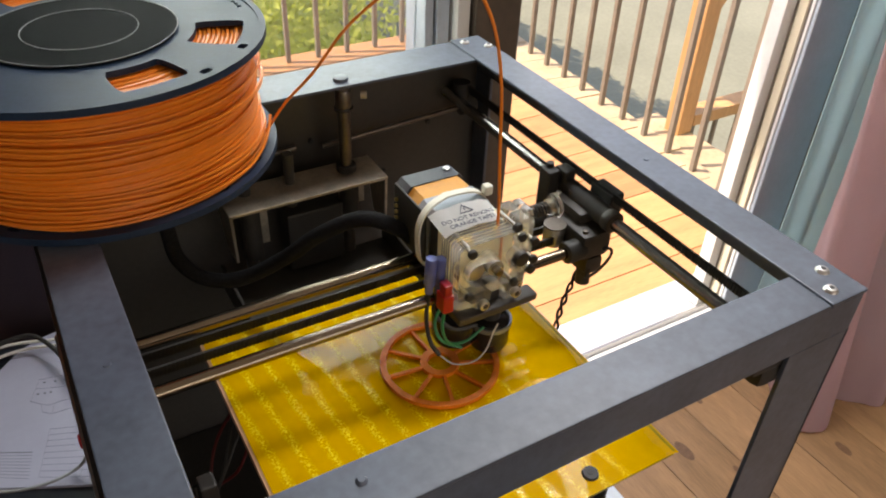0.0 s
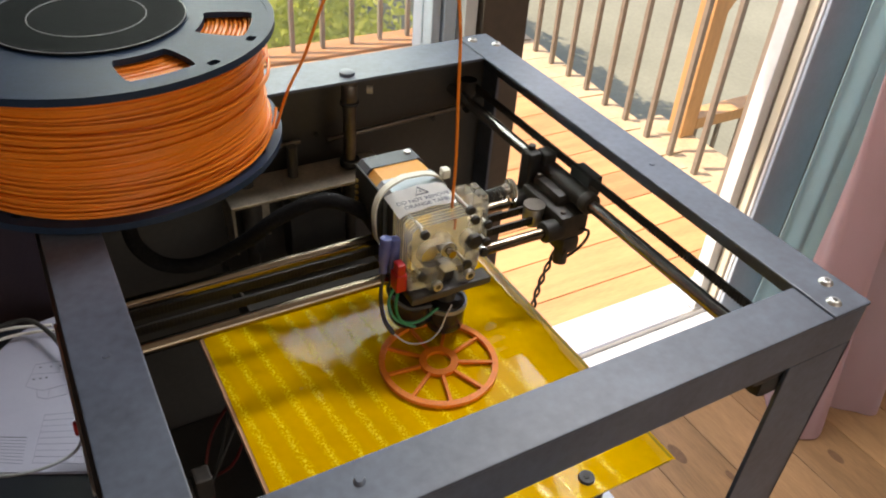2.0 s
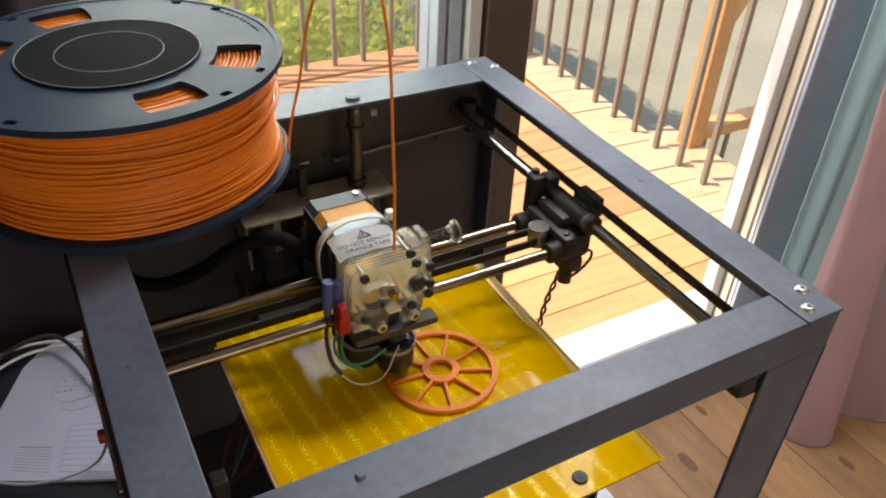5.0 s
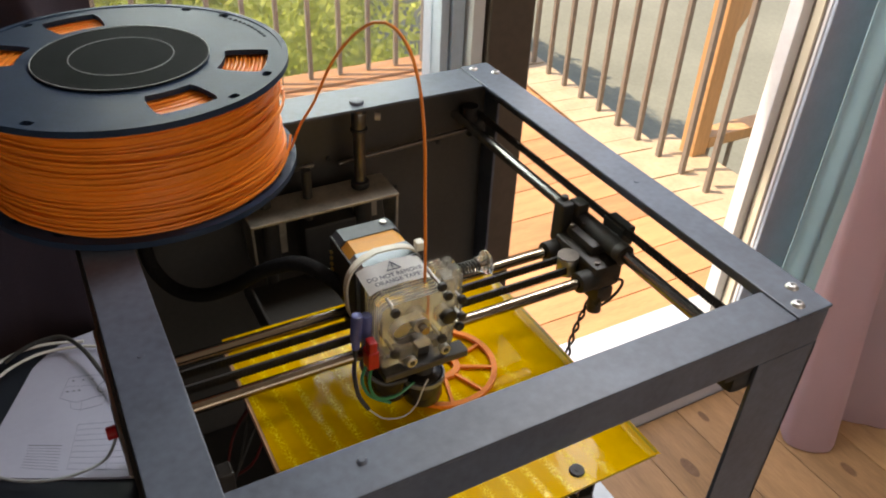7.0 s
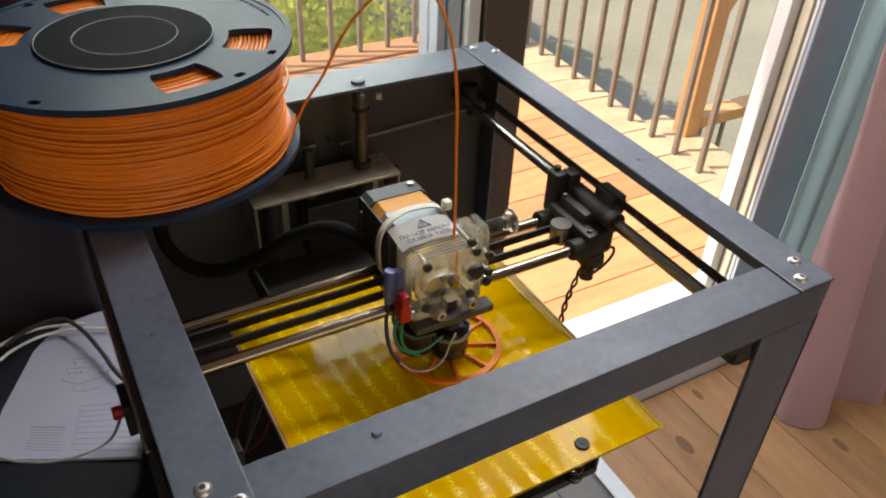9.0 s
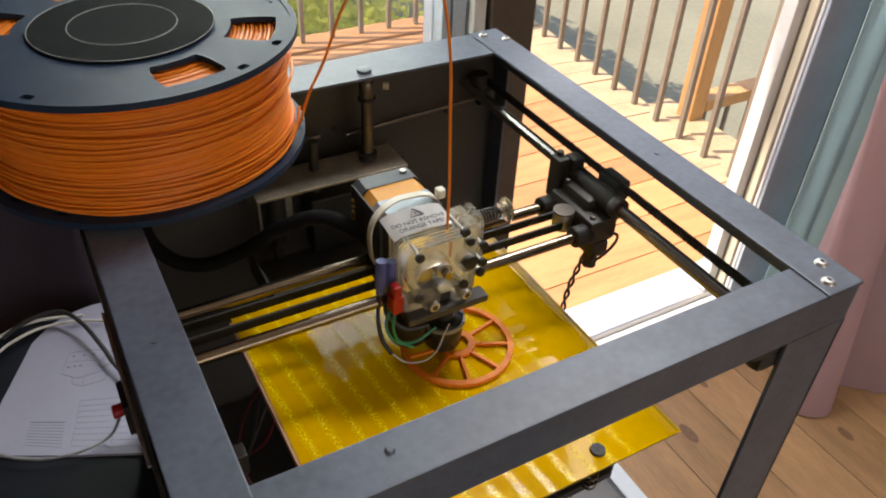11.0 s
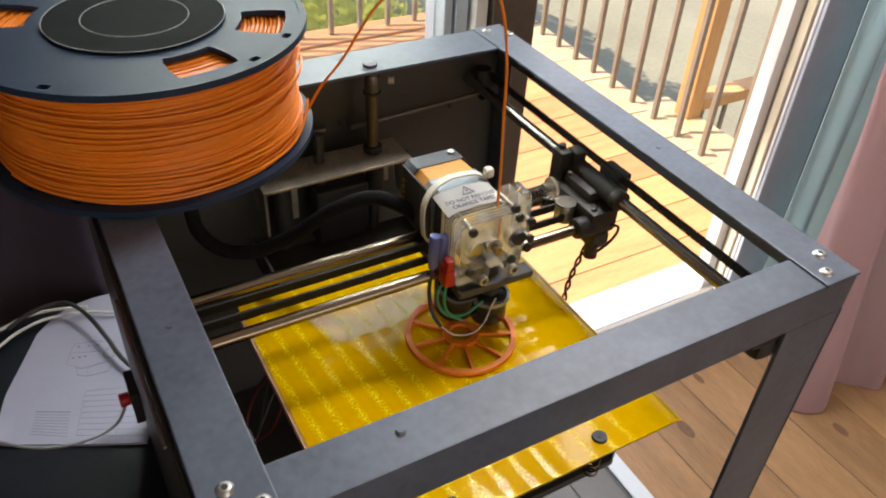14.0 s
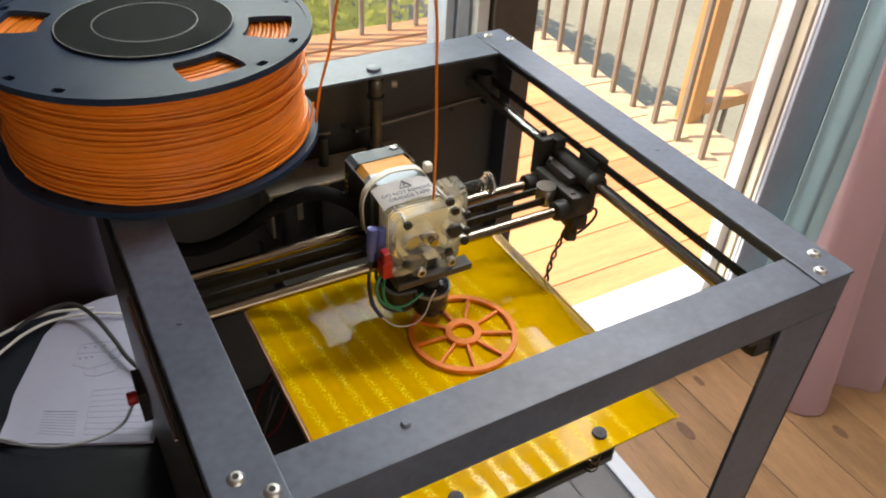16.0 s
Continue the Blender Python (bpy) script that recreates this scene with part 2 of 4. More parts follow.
def B(*boxes, bevel=0.0):
    """Boxes (x0, x1, y0, y1, z0, z1) as one bmesh, bevelled."""
    bm = bmesh.new()
    for x0, x1, y0, y1, z0, z1 in boxes:
        bmesh.ops.create_cube(bm, size=1, matrix=Matrix.LocRotScale(((x0 + x1) / 2, (y0 + y1) / 2, (z0 + z1) / 2), None, (abs(x1 - x0), abs(y1 - y0), abs(z1 - z0))))
    if bevel:
        bmesh.ops.bevel(bm, geom=bm.edges[:], offset=bevel, segments=2, affect="EDGES", profile=0.6)
    return bm


def cyl(a, b, r, seg=20, bm=None, r2=None, bevel=0.0):
    bm2 = bmesh.new()
    a, b = Vector(a), Vector(b)
    d = b - a
    bmesh.ops.create_cone(bm2, cap_ends=True, segments=seg, radius1=r, radius2=r if r2 is None else r2, depth=d.length)
    if bevel:
        es = [e for e in bm2.edges if abs(e.verts[0].co.z - e.verts[1].co.z) < 1e-7]
        bmesh.ops.bevel(bm2, geom=es, offset=bevel, segments=2, affect="EDGES", profile=0.5)
    bm2.transform(Matrix.Translation((a + b) / 2) @ d.to_track_quat("Z", "Y").to_matrix().to_4x4())
    if bm is None:
        return bm2
    return join(bm, bm2)


def join(bm, *others):
    for o in others:
        me = bpy.data.meshes.new("tmp")
        o.to_mesh(me)
        o.free()
        bm.from_mesh(me)
        bpy.data.meshes.remove(me)
    return bm


def tube(pts, r, seg=8, closed=False, bm=None):
    """A round tube along points; r is a number or one a point."""
    bm = bm or bmesh.new()
    pts = [Vector(p) for p in pts]
    n = len(pts)
    rings, up = [], Vector((0, 0, 1))
    for i, p in enumerate(pts):
        a, b = pts[(i - 1) % n] if closed or i else p, pts[(i + 1) % n] if closed or i < n - 1 else p
        t = (b - a).normalized()
        if abs(t.dot(up)) > 0.97:
            up = Vector((0, 1, 0)) if abs(t.y) < 0.9 else Vector((1, 0, 0))
        s = t.cross(up).normalized()
        up = s.cross(t).normalized()
        rr = r[i] if isinstance(r, (list, tuple)) else r
        rings.append([bm.verts.new(p + rr * (math.cos(k * math.tau / seg) * s + math.sin(k * math.tau / seg) * up)) for k in range(seg)])
    for i in range(n if closed else n - 1):
        A, C = rings[i], rings[(i + 1) % n]
        for k in range(seg):
            bm.faces.new((A[k], A[(k + 1) % seg], C[(k + 1) % seg], C[k]))
    if not closed:
        bm.faces.new(rings[0])
        bm.faces.new(rings[-1][::-1])
    return bm


def curve(ctrl, n=40):
    """Catmull-Rom through control points."""
    c = [Vector(p) for p in ctrl]
    c = [2 * c[0] - c[1]] + c + [2 * c[-1] - c[-2]]
    out, m = [], len(c) - 3
    for i in range(n + 1):
        u = i / n * m
        k = min(int(u), m - 1)
        t = u - k
        p0, p1, p2, p3 = c[k:k + 4]
        out.append(0.5 * (2 * p1 + (p2 - p0) * t + (2 * p0 - 5 * p1 + 4 * p2 - p3) * t * t + (3 * p1 - p0 - 3 * p2 + p3) * t ** 3))
    return out


def outline(loops, z0, z1):
    """A plate between z0 and z1 from a closed outer loop and hole loops (2D), by triangle fill."""
    bm = bmesh.new()
    for lp in loops:
        vs = [bm.verts.new((x, y, z0)) for x, y in lp]
        for i in range(len(vs)):
            bm.edges.new((vs[i], vs[(i + 1) % len(vs)]))
    bmesh.ops.triangle_fill(bm, use_beauty=True, use_dissolve=False, edges=bm.edges[:])
    ret = bmesh.ops.extrude_face_region(bm, geom=bm.faces[:])
    bmesh.ops.translate(bm, verts=[v for v in ret["geom"] if isinstance(v, bmesh.types.BMVert)], vec=(0, 0, z1 - z0))
    return bm


def circle(cx, cy, r, n=64):
    return [(cx + r * math.cos(i * math.tau / n), cy + r * math.sin(i * math.tau / n)) for i in range(n)]


def curtain(x0, x1, y, z0, z1, depth, folds, lean=0.0, seed=1):
    """A hanging cloth with rounded folds and some thickness; lean moves it along y with height."""
    rng = random.Random(seed)
    bm = bmesh.new()
    nx, nz = folds * 24, 24
    a, b, c = (rng.uniform(0, 6.28) for _ in range(3))
    front, back = [], []
    for i in range(nx + 1):
        u = i / nx * folds
        f, k = [], []
        for j in range(nz + 1):
            z = z0 + (z1 - z0) * j / nz
            d = depth * (0.8 + 0.2 * math.sin(1.3 * u + a)) * math.cos(math.tau * (u + 0.08 * math.sin(0.9 * u))) + 0.1 * depth * math.sin(3 * math.tau * u + c + 2 * z) * math.sin(4 * z)
            x = x0 + (x1 - x0) * i / nx + 0.25 * depth * math.sin(math.tau * u) + 0.008 * math.sin(3 * z + u)
            yy = y + lean * min(z, 1.0) + d
            f.append(bm.verts.new((x, yy, z)))
            k.append(bm.verts.new((x, yy + 0.0018, z)))
        front.append(f)
        back.append(k)
    for i in range(nx):
        for j in range(nz):
            bm.faces.new((front[i][j], front[i + 1][j], front[i + 1][j + 1], front[i][j + 1]))
            bm.faces.new((back[i][j], back[i][j + 1], back[i + 1][j + 1], back[i + 1][j]))
    for i in (0, nx):
        for j in range(nz):
            bm.faces.new((front[i][j], front[i][j + 1], back[i][j + 1], back[i][j]))
    for j in (0, nz):
        for i in range(nx):
            bm.faces.new((front[i][j], front[i + 1][j], back[i + 1][j], back[i][j]))
    return bm


def bunched(z0, z1, corner, lean):
    """A heavy curtain drawn aside: its edge turns back to the wall, the rest hangs in folds; the front leans back with height."""
    way = [(0.875, 0.492), (0.850, 0.488), (0.820, 0.462), (0.786, 0.420), (corner[0], corner[1] + 0.028), (corner[0] + 0.012, corner[1] - 0.006), (corner[0] + 0.055, corner[1] - 0.030)]
    x = corner[0] + 0.10
    while x < 1.75:
        way += [(x, corner[1] - 0.012), (x + 0.030, corner[1] + 0.03), (x + 0.075, corner[1] - 0.015), (x + 0.115, corner[1] - 0.045)]
        x += 0.16
    bm = bmesh.new()
    rows = []
    for i in range(len(way) - 3):
        p = [Vector(q) for q in way[i:i + 4]]
        for k in range(6):
            t = k / 6
            q = 0.5 * (2 * p[1] + (p[2] - p[0]) * t + (2 * p[0] - 5 * p[1] + 4 * p[2] - p[3]) * t * t + (3 * p[1] - p[0] - 3 * p[2] + p[3]) * t ** 3)
            col = []
            for j in range(29):
                z = z0 + (z1 - z0) * j / 28
                back = lean * min(z, 0.95) * max(0.0, min(1.0, (0.49 - q.y) / 0.14))
                wav = 0.004 * noise.noise((q.x * 14, q.y * 14, z * 2.5)) + 0.0015 * noise.noise((q.x * 50, q.y * 50, z * 7))
                col.append(bm.verts.new((q.x + wav, q.y + back + wav, z)))
            rows.append(col)
    for a, b in zip(rows, rows[1:]):
        for j in range(28):
            bm.faces.new((a[j], b[j], b[j + 1], a[j + 1]))
    bmesh.ops.solidify(bm, geom=bm.faces[:], thickness=0.0016)
    return bm


# ---- room ----
WY0, WY1 = 0.645, 0.74


def setting(name, bm, material, label, category, smooth=False):
    ob = part(name, bm, material, smooth=smooth)
    return tagged(ob, label, category, kind="structure")


floor = setting("floor", B((-3.4, 3.0, -3.4, 0.6, -0.06, -0.004)), BLACK, "dark gaps under pine floor planks", "floor")
setting("wall_window_left", B((-3.4, -0.62, WY0, WY1, -0.06, 2.5)), WALL, "plain painted wall beside the window", "wall")
setting("wall_window_right", B((1.16, 3.0, WY0, WY1, -0.06, 2.5)), WALL, "plain painted wall beside the glass door", "wall")
setting("wall_window_head", B((-0.62, 1.75, WY0, WY1, 2.1, 2.5)), WALL, "plain wall above the glass door", "wall")
setting("wall_west", B((-3.55, -3.4, -3.4, WY1, -0.06, 2.5)), WALL, "plain painted room wall", "wall")
setting("wall_east", B((3.0, 3.15, -3.4, WY1, -0.06, 2.5)), WALL, "plain painted room wall", "wall")
setting("wall_south", B((-3.55, -1.1, -3.55, -3.4, -0.06, 2.5), (1.3, 3.15, -3.55, -3.4, -0.06, 2.5), (-1.1, 1.3, -3.55, -3.4, -0.06, 0.75), (-1.1, 1.3, -3.55, -3.4, 2.15, 2.5)), WALL, "plain painted room wall", "wall")
setting("ceiling", B((-3.55, 3.15, -3.55, WY1, 2.5, 2.62)), CEIL, "plain white ceiling", "ceiling")
setting("eave", B((-3.6, 3.2, WY1, 1.06, 2.5, 2.62)), WHITE, "unseen white eave added to limit the sun on sill and jamb", "eave")
setting("wall_window_low", B((-0.62, 0.16, WY0 + 0.02, WY1 - 0.02, -0.05, 0.12)), WALL, "low wall under the fixed window", "wall")

sill = thing("door_sill", (0.5, 0.64, 0), "white door sill with aluminium tracks beside the pine floor", "door sill", kind="structure")
part("threshold", B((0.2, 1.75, 0.54, 0.765, -0.03, 0.045), bevel=0.004), SILLM, sill)
part("track", B((0.2, 1.75, 0.60, 0.606, 0.045, 0.058), (0.2, 1.75, 0.66, 0.666, 0.045, 0.058)), SCREW, sill, "thin metal track")
jamb = thing("door_1", (0.85, 0.65, 0), "white and cream frame of an open glass door", "door frame", kind="structure")
part("outer_jamb", B((0.812, 0.880, 0.672, 0.700, 0.05, 2.1), bevel=0.002), JAMBW, jamb)
part("gasket", B((0.836, 0.880, 0.6685, 0.6715, 0.05, 2.1)), BALUSTER, jamb, "dark gasket")
part("inner_jamb", B((0.837, 0.880, 0.650, 0.668, 0.05, 2.1), bevel=0.002), CREAM, jamb, "cream stop")
part("gasket", B((0.840, 0.880, 0.6475, 0.6495, 0.05, 2.1)), BALUSTER, jamb, "dark gasket")
part("stop", B((0.841, 0.8815, 0.640, 0.647, 0.05, 2.1), bevel=0.002), WHITE, jamb)
part("casing", B((0.843, 0.952, 0.632, 0.6395, 0.046, 2.1), (0.8825, 0.952, 0.640, 0.70, 0.046, 2.1), bevel=0.003), BLUEGREY, jamb, "blue-grey painted casing")
part("dark_strip", B((0.9535, 0.988, 0.646, 0.70, 0.046, 2.1), bevel=0.002), BALUSTER, jamb, "dark upright strip beside the casing")
win = thing("window_1", (0.0, 0.66, 0), "fixed glass window with pale frame and dark wooden mullion", "window", kind="structure")
part("mullion", B((0.160, 0.226, 0.62, 0.70, 0.05, 2.1), bevel=0.003), STILE, win, "dark brown mullion")
part("stile", B((0.140, 0.1575, 0.63, 0.70, 0.05, 2.1), bevel=0.002), WHITE, win)
part("stile", B((0.120, 0.1375, 0.645, 0.70, 0.05, 2.1), bevel=0.002), BLUEGREY, win)
part("stile", B((0.106, 0.1180, 0.65, 0.70, 0.05, 2.1), bevel=0.002), BLUEGREY, win)
part("rail", B((-0.62, 0.106, 0.64, 0.70, 0.12, 0.17), bevel=0.002), WHITE, win)
pane = part("pane", B((-0.62, 0.106, 0.672, 0.676, 0.17, 2.1)), GLASS, win)
pane.visible_shadow = False

blind = thing("roller_blind", (-0.24, 0.632, 1.30), "dark plum roller blind half drawn over the window", "blind")
part("cloth", B((-0.62, 0.135, 0.626, 0.628, 1.305, 2.1)), PURPLE, blind)
part("hem_bar", B((-0.62, 0.135, 0.622, 0.632, 1.266, 1.280), bevel=0.003), PURPLE, blind)
for hx in (-0.45, -0.075, 0.06):
    part("hem_tab", B((hx, hx + 0.02, 0.626, 0.628, 1.279, 1.306)), PURPLE, blind)
c = part("curtain", bunched(0.004, 2.2, (0.756, 0.352), 0.13), PINK, smooth=True)
tagged(c, "long mauve pink curtain hanging in folds to the floor", "curtain")
c = part("curtain", curtain(0.876, 1.35, 0.572, 0.050, 2.2, 0.024, 6, 0.0, 5), TEAL, smooth=True)
tagged(c, "sheer teal curtain hanging in folds by the door", "curtain")
c = part("curtain", curtain(-1.6, -0.30, 0.605, 0.006, 2.2, 0.020, 11, 0.0, 8), PURPLE, smooth=True)
tagged(c, "dark plum curtain hanging behind the table", "curtain")
for x0, x1, y in ((0.78, 1.86, 0.505), (-1.65, -0.25, 0.605)):
    rod = part("curtain_rod", cyl((x0, y, 2.215), (x1, y, 2.215), 0.012), BALUSTER, smooth=True)
    tagged(rod, "dark metal curtain rod above the window", "curtain rod")

# ---- outside ----
bm = bmesh.new()
bmesh.ops.create_grid(bm, x_segments=2, y_segments=2, size=400, matrix=Matrix.Translation((0, 0, -2.6)))
setting("ground", bm, GROUND, "pale sunlit gravel yard", "ground")
deck = thing("deck", (0.5, 1.6, -0.02), "sunlit orange-brown wooden deck boards", "deck", kind="structure")
part("joist", B((-3.0, 1.22, 0.80, 2.33, -0.25, -0.065)), JOIST, deck)
EDGE = Matrix.Translation((1.307, 1.17, 0)) @ Matrix.Rotation(-math.atan(0.077), 4, "Z") @ Matrix.Translation((-1.307, -1.17, 0))


def askew(bm):
    """The deck's open side runs a little out of square with the house."""
    bm.transform(EDGE)
    return bm


part("rim_board", askew(B((1.225, 1.36, 0.75, 2.50, -0.19, -0.010), bevel=0.004)), DECKEND, deck, "sun-bleached pale edge board")
part("rim_board", B((-3.0, 1.30, 2.34, 2.47, -0.19, -0.012), bevel=0.004), DECK, deck, "orange edge board")

railing = thing("deck_railing", (1.3, 1.6, 0.0), "brown metal baluster railing along the deck", "railing")
for i in range(13):
    y = 0.931 + 0.1158 * i
    part("baluster", askew(B((1.299, 1.315, y, y + 0.016, -0.010, 0.95), bevel=0.002)), BALUSTER, railing)
part("top_rail", askew(B((1.26, 1.36, 0.76, 2.50, 0.95, 0.99), bevel=0.004)), POSTWOOD, railing)
back_rail = thing("deck_railing", (0.5, 2.4, 0.0), "brown metal baluster railing across the deck end", "railing")
for i in range(22):
    x = -1.19 + 0.1145 * i
    part("baluster", B((x, x + 0.016, 2.399, 2.415, -0.010, 0.95), bevel=0.002), BALUSTER, back_rail)
part("top_rail", B((-3.0, 1.36, 2.36, 2.46, 0.95, 0.99), bevel=0.004), POSTWOOD, back_rail)

stair = thing("deck_stair", (1.7, 1.4, -0.3), "wooden stair landing with post and low rail beside the deck", "stair")
part("post", B((1.50, 1.562, 1.42, 1.482, -2.6, 1.05), bevel=0.004), POSTWOOD, stair, "orange-brown square post")
bm = B((-0.03, 0.03, -0.025, 0.025, 0.0, 0.42), bevel=0.003)
bm.transform(pose(1.54, 1.451, 0.36, 0, 38, 8))
part("brace", bm, POSTWOOD, stair)
part("tread", B((1.37, 1.56, 1.02, 1.58, -0.10, -0.06), bevel=0.004), DECKEND, stair, "sun-bleached tread")
part("tread", B((1.60, 1.86, 1.02, 1.58, -0.30, -0.26), bevel=0.004), DECKEND, stair, "sun-bleached tread")
part("low_rail", B((1.564, 2.6, 1.42, 1.49, -0.04, 0.0), bevel=0.003), POSTWOOD, stair)
for i in range(9):
    x = 1.60 + 0.11 * i
    part("baluster", B((x, x + 0.012, 1.45, 1.462, -2.6, -0.04)), BALUSTER, stair)

rng = random.Random(4)
verts, faces = [], []
for k in range(520):
    cx, cy, cz = rng.uniform(-2.0, 5.0), rng.uniform(4.8, 11.0), rng.uniform(-2.5, 1.2)
    if cx > 0.38 * cy + 0.2 or cx < 0.2 * cy - 2.5:
        continue
    rad = rng.uniform(0.35, 0.8)
    for _ in range(300):
        d = Vector((rng.gauss(0, 1), rng.gauss(0, 1), rng.gauss(0, 0.8))).normalized() * rad * rng.uniform(0.55, 1.0)
        p = Vector((cx, cy, cz)) + d
        a = Vector((rng.gauss(0, 1), rng.gauss(0, 1), rng.gauss(0, 1))).normalized()
        b = a.orthogonal().normalized()
        w = rng.uniform(0.025, 0.055)
        i = len(verts)
        verts += [p - a * w, p + b * w * 0.5, p + a * w, p - b * w * 0.5]
        faces.append((i, i + 1, i + 2, i + 3))
bm = bmesh.new()
bmesh.ops.create_icosphere(bm, subdivisions=5, radius=1.0, matrix=Matrix.LocRotScale((0.2, 14.0, -3.2), None, (5.0, 4.0, 4.2)))
for v in bm.verts:
    v.co += v.normal * 0.5 * noise.noise(v.co * 0.8)
setting("grass_bank", bm, LEAF, "sunlit grassy bank behind the bushes", "grass bank", True)
me = bpy.data.meshes.new("shrubbery")
me.from_pydata(verts, [], faces)
me.materials.append(LEAF)
tagged(new("shrubbery", me), "sunlit green and yellow leafy bushes behind the deck", "bushes", kind="stuff")

tree = thing("tree", (2.5, 8.4, -2.6), "unseen leafy tree added to cast the shadow on the gravel beside the deck", "tree")
rng = random.Random(9)
wood = tube(curve([(2.5, 8.4, -2.6), (2.55, 8.35, -1.4), (2.6, 8.25, -0.2), (2.75, 8.0, 0.9)], 14), [0.11 - 0.004 * i for i in range(15)], 9)
for lx, ly, lz in ((3.3, 8.6, 1.3), (3.2, 7.2, 1.2), (3.25, 6.3, 1.0), (2.2, 8.8, 1.7)):
    wood = tube(curve([(2.62, 8.2, 0.0), ((2.62 + lx) / 2, (8.2 + ly) / 2, lz * 0.7), (lx, ly, lz)], 10), [0.055 - 0.0045 * i for i in range(11)], 7, bm=wood)
part("trunk", wood, BARK, tree, smooth=True)
verts, faces = [], []
for k in range(36):
    v = k / 35
    c0 = Vector((3.50 + rng.uniform(-0.40, 0.25), 5.95 + 3.0 * v + rng.uniform(-0.1, 0.1), 1.0 + rng.uniform(-0.25, 0.35)))
    rad = rng.uniform(0.22, 0.46)
    for _ in range(420):
        p = c0 + Vector((rng.gauss(0, 1), rng.gauss(0, 1), rng.gauss(0, 0.8))).normalized() * rad * rng.uniform(0.2, 1.0)
        a = Vector((rng.gauss(0, 1), rng.gauss(0, 1), rng.gauss(0, 1))).normalized()
        b = a.orthogonal().normalized()
        w = rng.uniform(0.03, 0.06)
        i = len(verts)
        verts += [p - a * w, p + b * w * 0.55, p + a * w, p - b * w * 0.55]
        faces.append((i, i + 1, i + 2, i + 3))
bm = bmesh.new()
me = bpy.data.meshes.new("tmp")
me.from_pydata(verts, [], faces)
bm.from_mesh(me)
bpy.data.meshes.remove(me)
part("crown", bm, LEAF, tree)

# ---- table and papers ----
TZ = 0.56
table = thing("table", (-0.5, 0.1, 0), "low dark table with a pale edge band under the printer", "table")
part("tabletop", B((-1.15, 0.006, -0.30, 0.575, TZ - 0.03, TZ), bevel=0.002), TABLE, table)
part("edge_band", B((0.0062, 0.024, -0.30, 0.575, TZ - 0.03, TZ), bevel=0.002), TRIM, table, "pale blue-white edge band")
for x in (-1.1, -0.06):
    for y in (-0.26, 0.45):
        part("leg", B((x, x + 0.045, y, y + 0.045, 0, TZ - 0.03), bevel=0.003), TABLE, table)


def page_z(x, y):
    return 0.0052 + 0.0016 * math.sin(22 * x + 14 * y) + 0.010 * max(0.0, -0.135 - x) / 0.02 * max(0.0, 0.02 - y) / 0.03


def sheet():
    """A page lying on the table, its far end curling under; local x along its foot, y up the page."""
    bm = bmesh.new()
    edge = ((-0.0094, -0.146), (0.05, -0.1557), (0.134, -0.155), (0.160, -0.146), (0.178, -0.132), (0.195, -0.104), (0.205, -0.06))
    nx, ny = 18, 30
    g = []
    for j in range(ny + 1):
        y = -0.0094 + 0.2144 * j / ny
        k = max(i for i in range(len(edge)) if edge[i][0] <= y + 1e-9)
        k = min(k, len(edge) - 2)
        f = (y - edge[k][0]) / (edge[k + 1][0] - edge[k][0])
        xl = edge[k][1] + f * (edge[k + 1][1] - edge[k][1])
        xr = -0.0085 + max(0, y - 0.06) * 0.25
        g.append([bm.verts.new((xl + (xr - xl) * i / nx, y, page_z(xl + (xr - xl) * i / nx, y))) for i in range(nx + 1)])
    for j in range(ny):
        for i in range(nx):
            bm.faces.new((g[j][i], g[j][i + 1], g[j + 1][i + 1], g[j + 1][i]))
    low = bmesh.ops.extrude_face_region(bm, geom=bm.faces[:])
    bmesh.ops.translate(bm, verts=[v for v in low["geom"] if isinstance(v, bmesh.types.BMVert)], vec=(0, 0, -0.0032))
    return bm


PX = pose(-0.352, 0.352, TZ, 0, 0, -25.5)
paper = new("paper_stack")
paper.matrix_world = PX
tagged(paper, "stack of white manual pages with a line drawing", "paper")
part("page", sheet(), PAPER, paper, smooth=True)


def stroke(name, pts, r, m=None):
    return part(name, tube([(x, y, page_z(x, y) + r * 0.15) for x, y in pts], r * 0.75, 5), m or INK, paper)


def lerp(a, b, f):
    return (a[0] + (b[0] - a[0]) * f, a[1] + (b[1] - a[1]) * f)


TA, TB, TC, TD = (-0.0822, 0.0545), (-0.0105, 0.0600), (-0.0105, -0.0020), (-0.0747, 0.0005)
for k in range(9):
    a, b = lerp(TA, TD, k / 8), lerp(TB, TC, k / 8)
    stroke("table_line", [lerp(a, b, f / 4) for f in range(5)], 0.00022)
for f in (0.0, 0.55):
    a, b = lerp(TA, TB, f), lerp(TD, TC, f)
    stroke("table_line", [lerp(a, b, k / 4) for k in range(5)], 0.00022)
for k in range(9):
    a, b = lerp((-0.1202, 0.0290), (-0.1163, 0.0022), k / 8), lerp((-0.0889, 0.0285), (-0.0828, -0.0005), k / 8)
    stroke("text_bar", [lerp(a, b, f / 4) for f in range(5)], 0.0005 if k == 0 else 0.00025)
stroke("drawing", [(-0.112, 0.1185), (-0.1115, 0.090), (-0.094, 0.084), (-0.066, 0.095), (-0.0715, 0.121), (-0.092, 0.1225), (-0.112, 0.1185)], 0.00028)
stroke("drawing", [(-0.100, 0.086), (-0.096, 0.0760), (-0.086, 0.0735), (-0.067, 0.0805), (-0.0645, 0.0945)], 0.00028)
stroke("drawing", [(-0.088, 0.0855), (-0.086, 0.0740)], 0.00028)
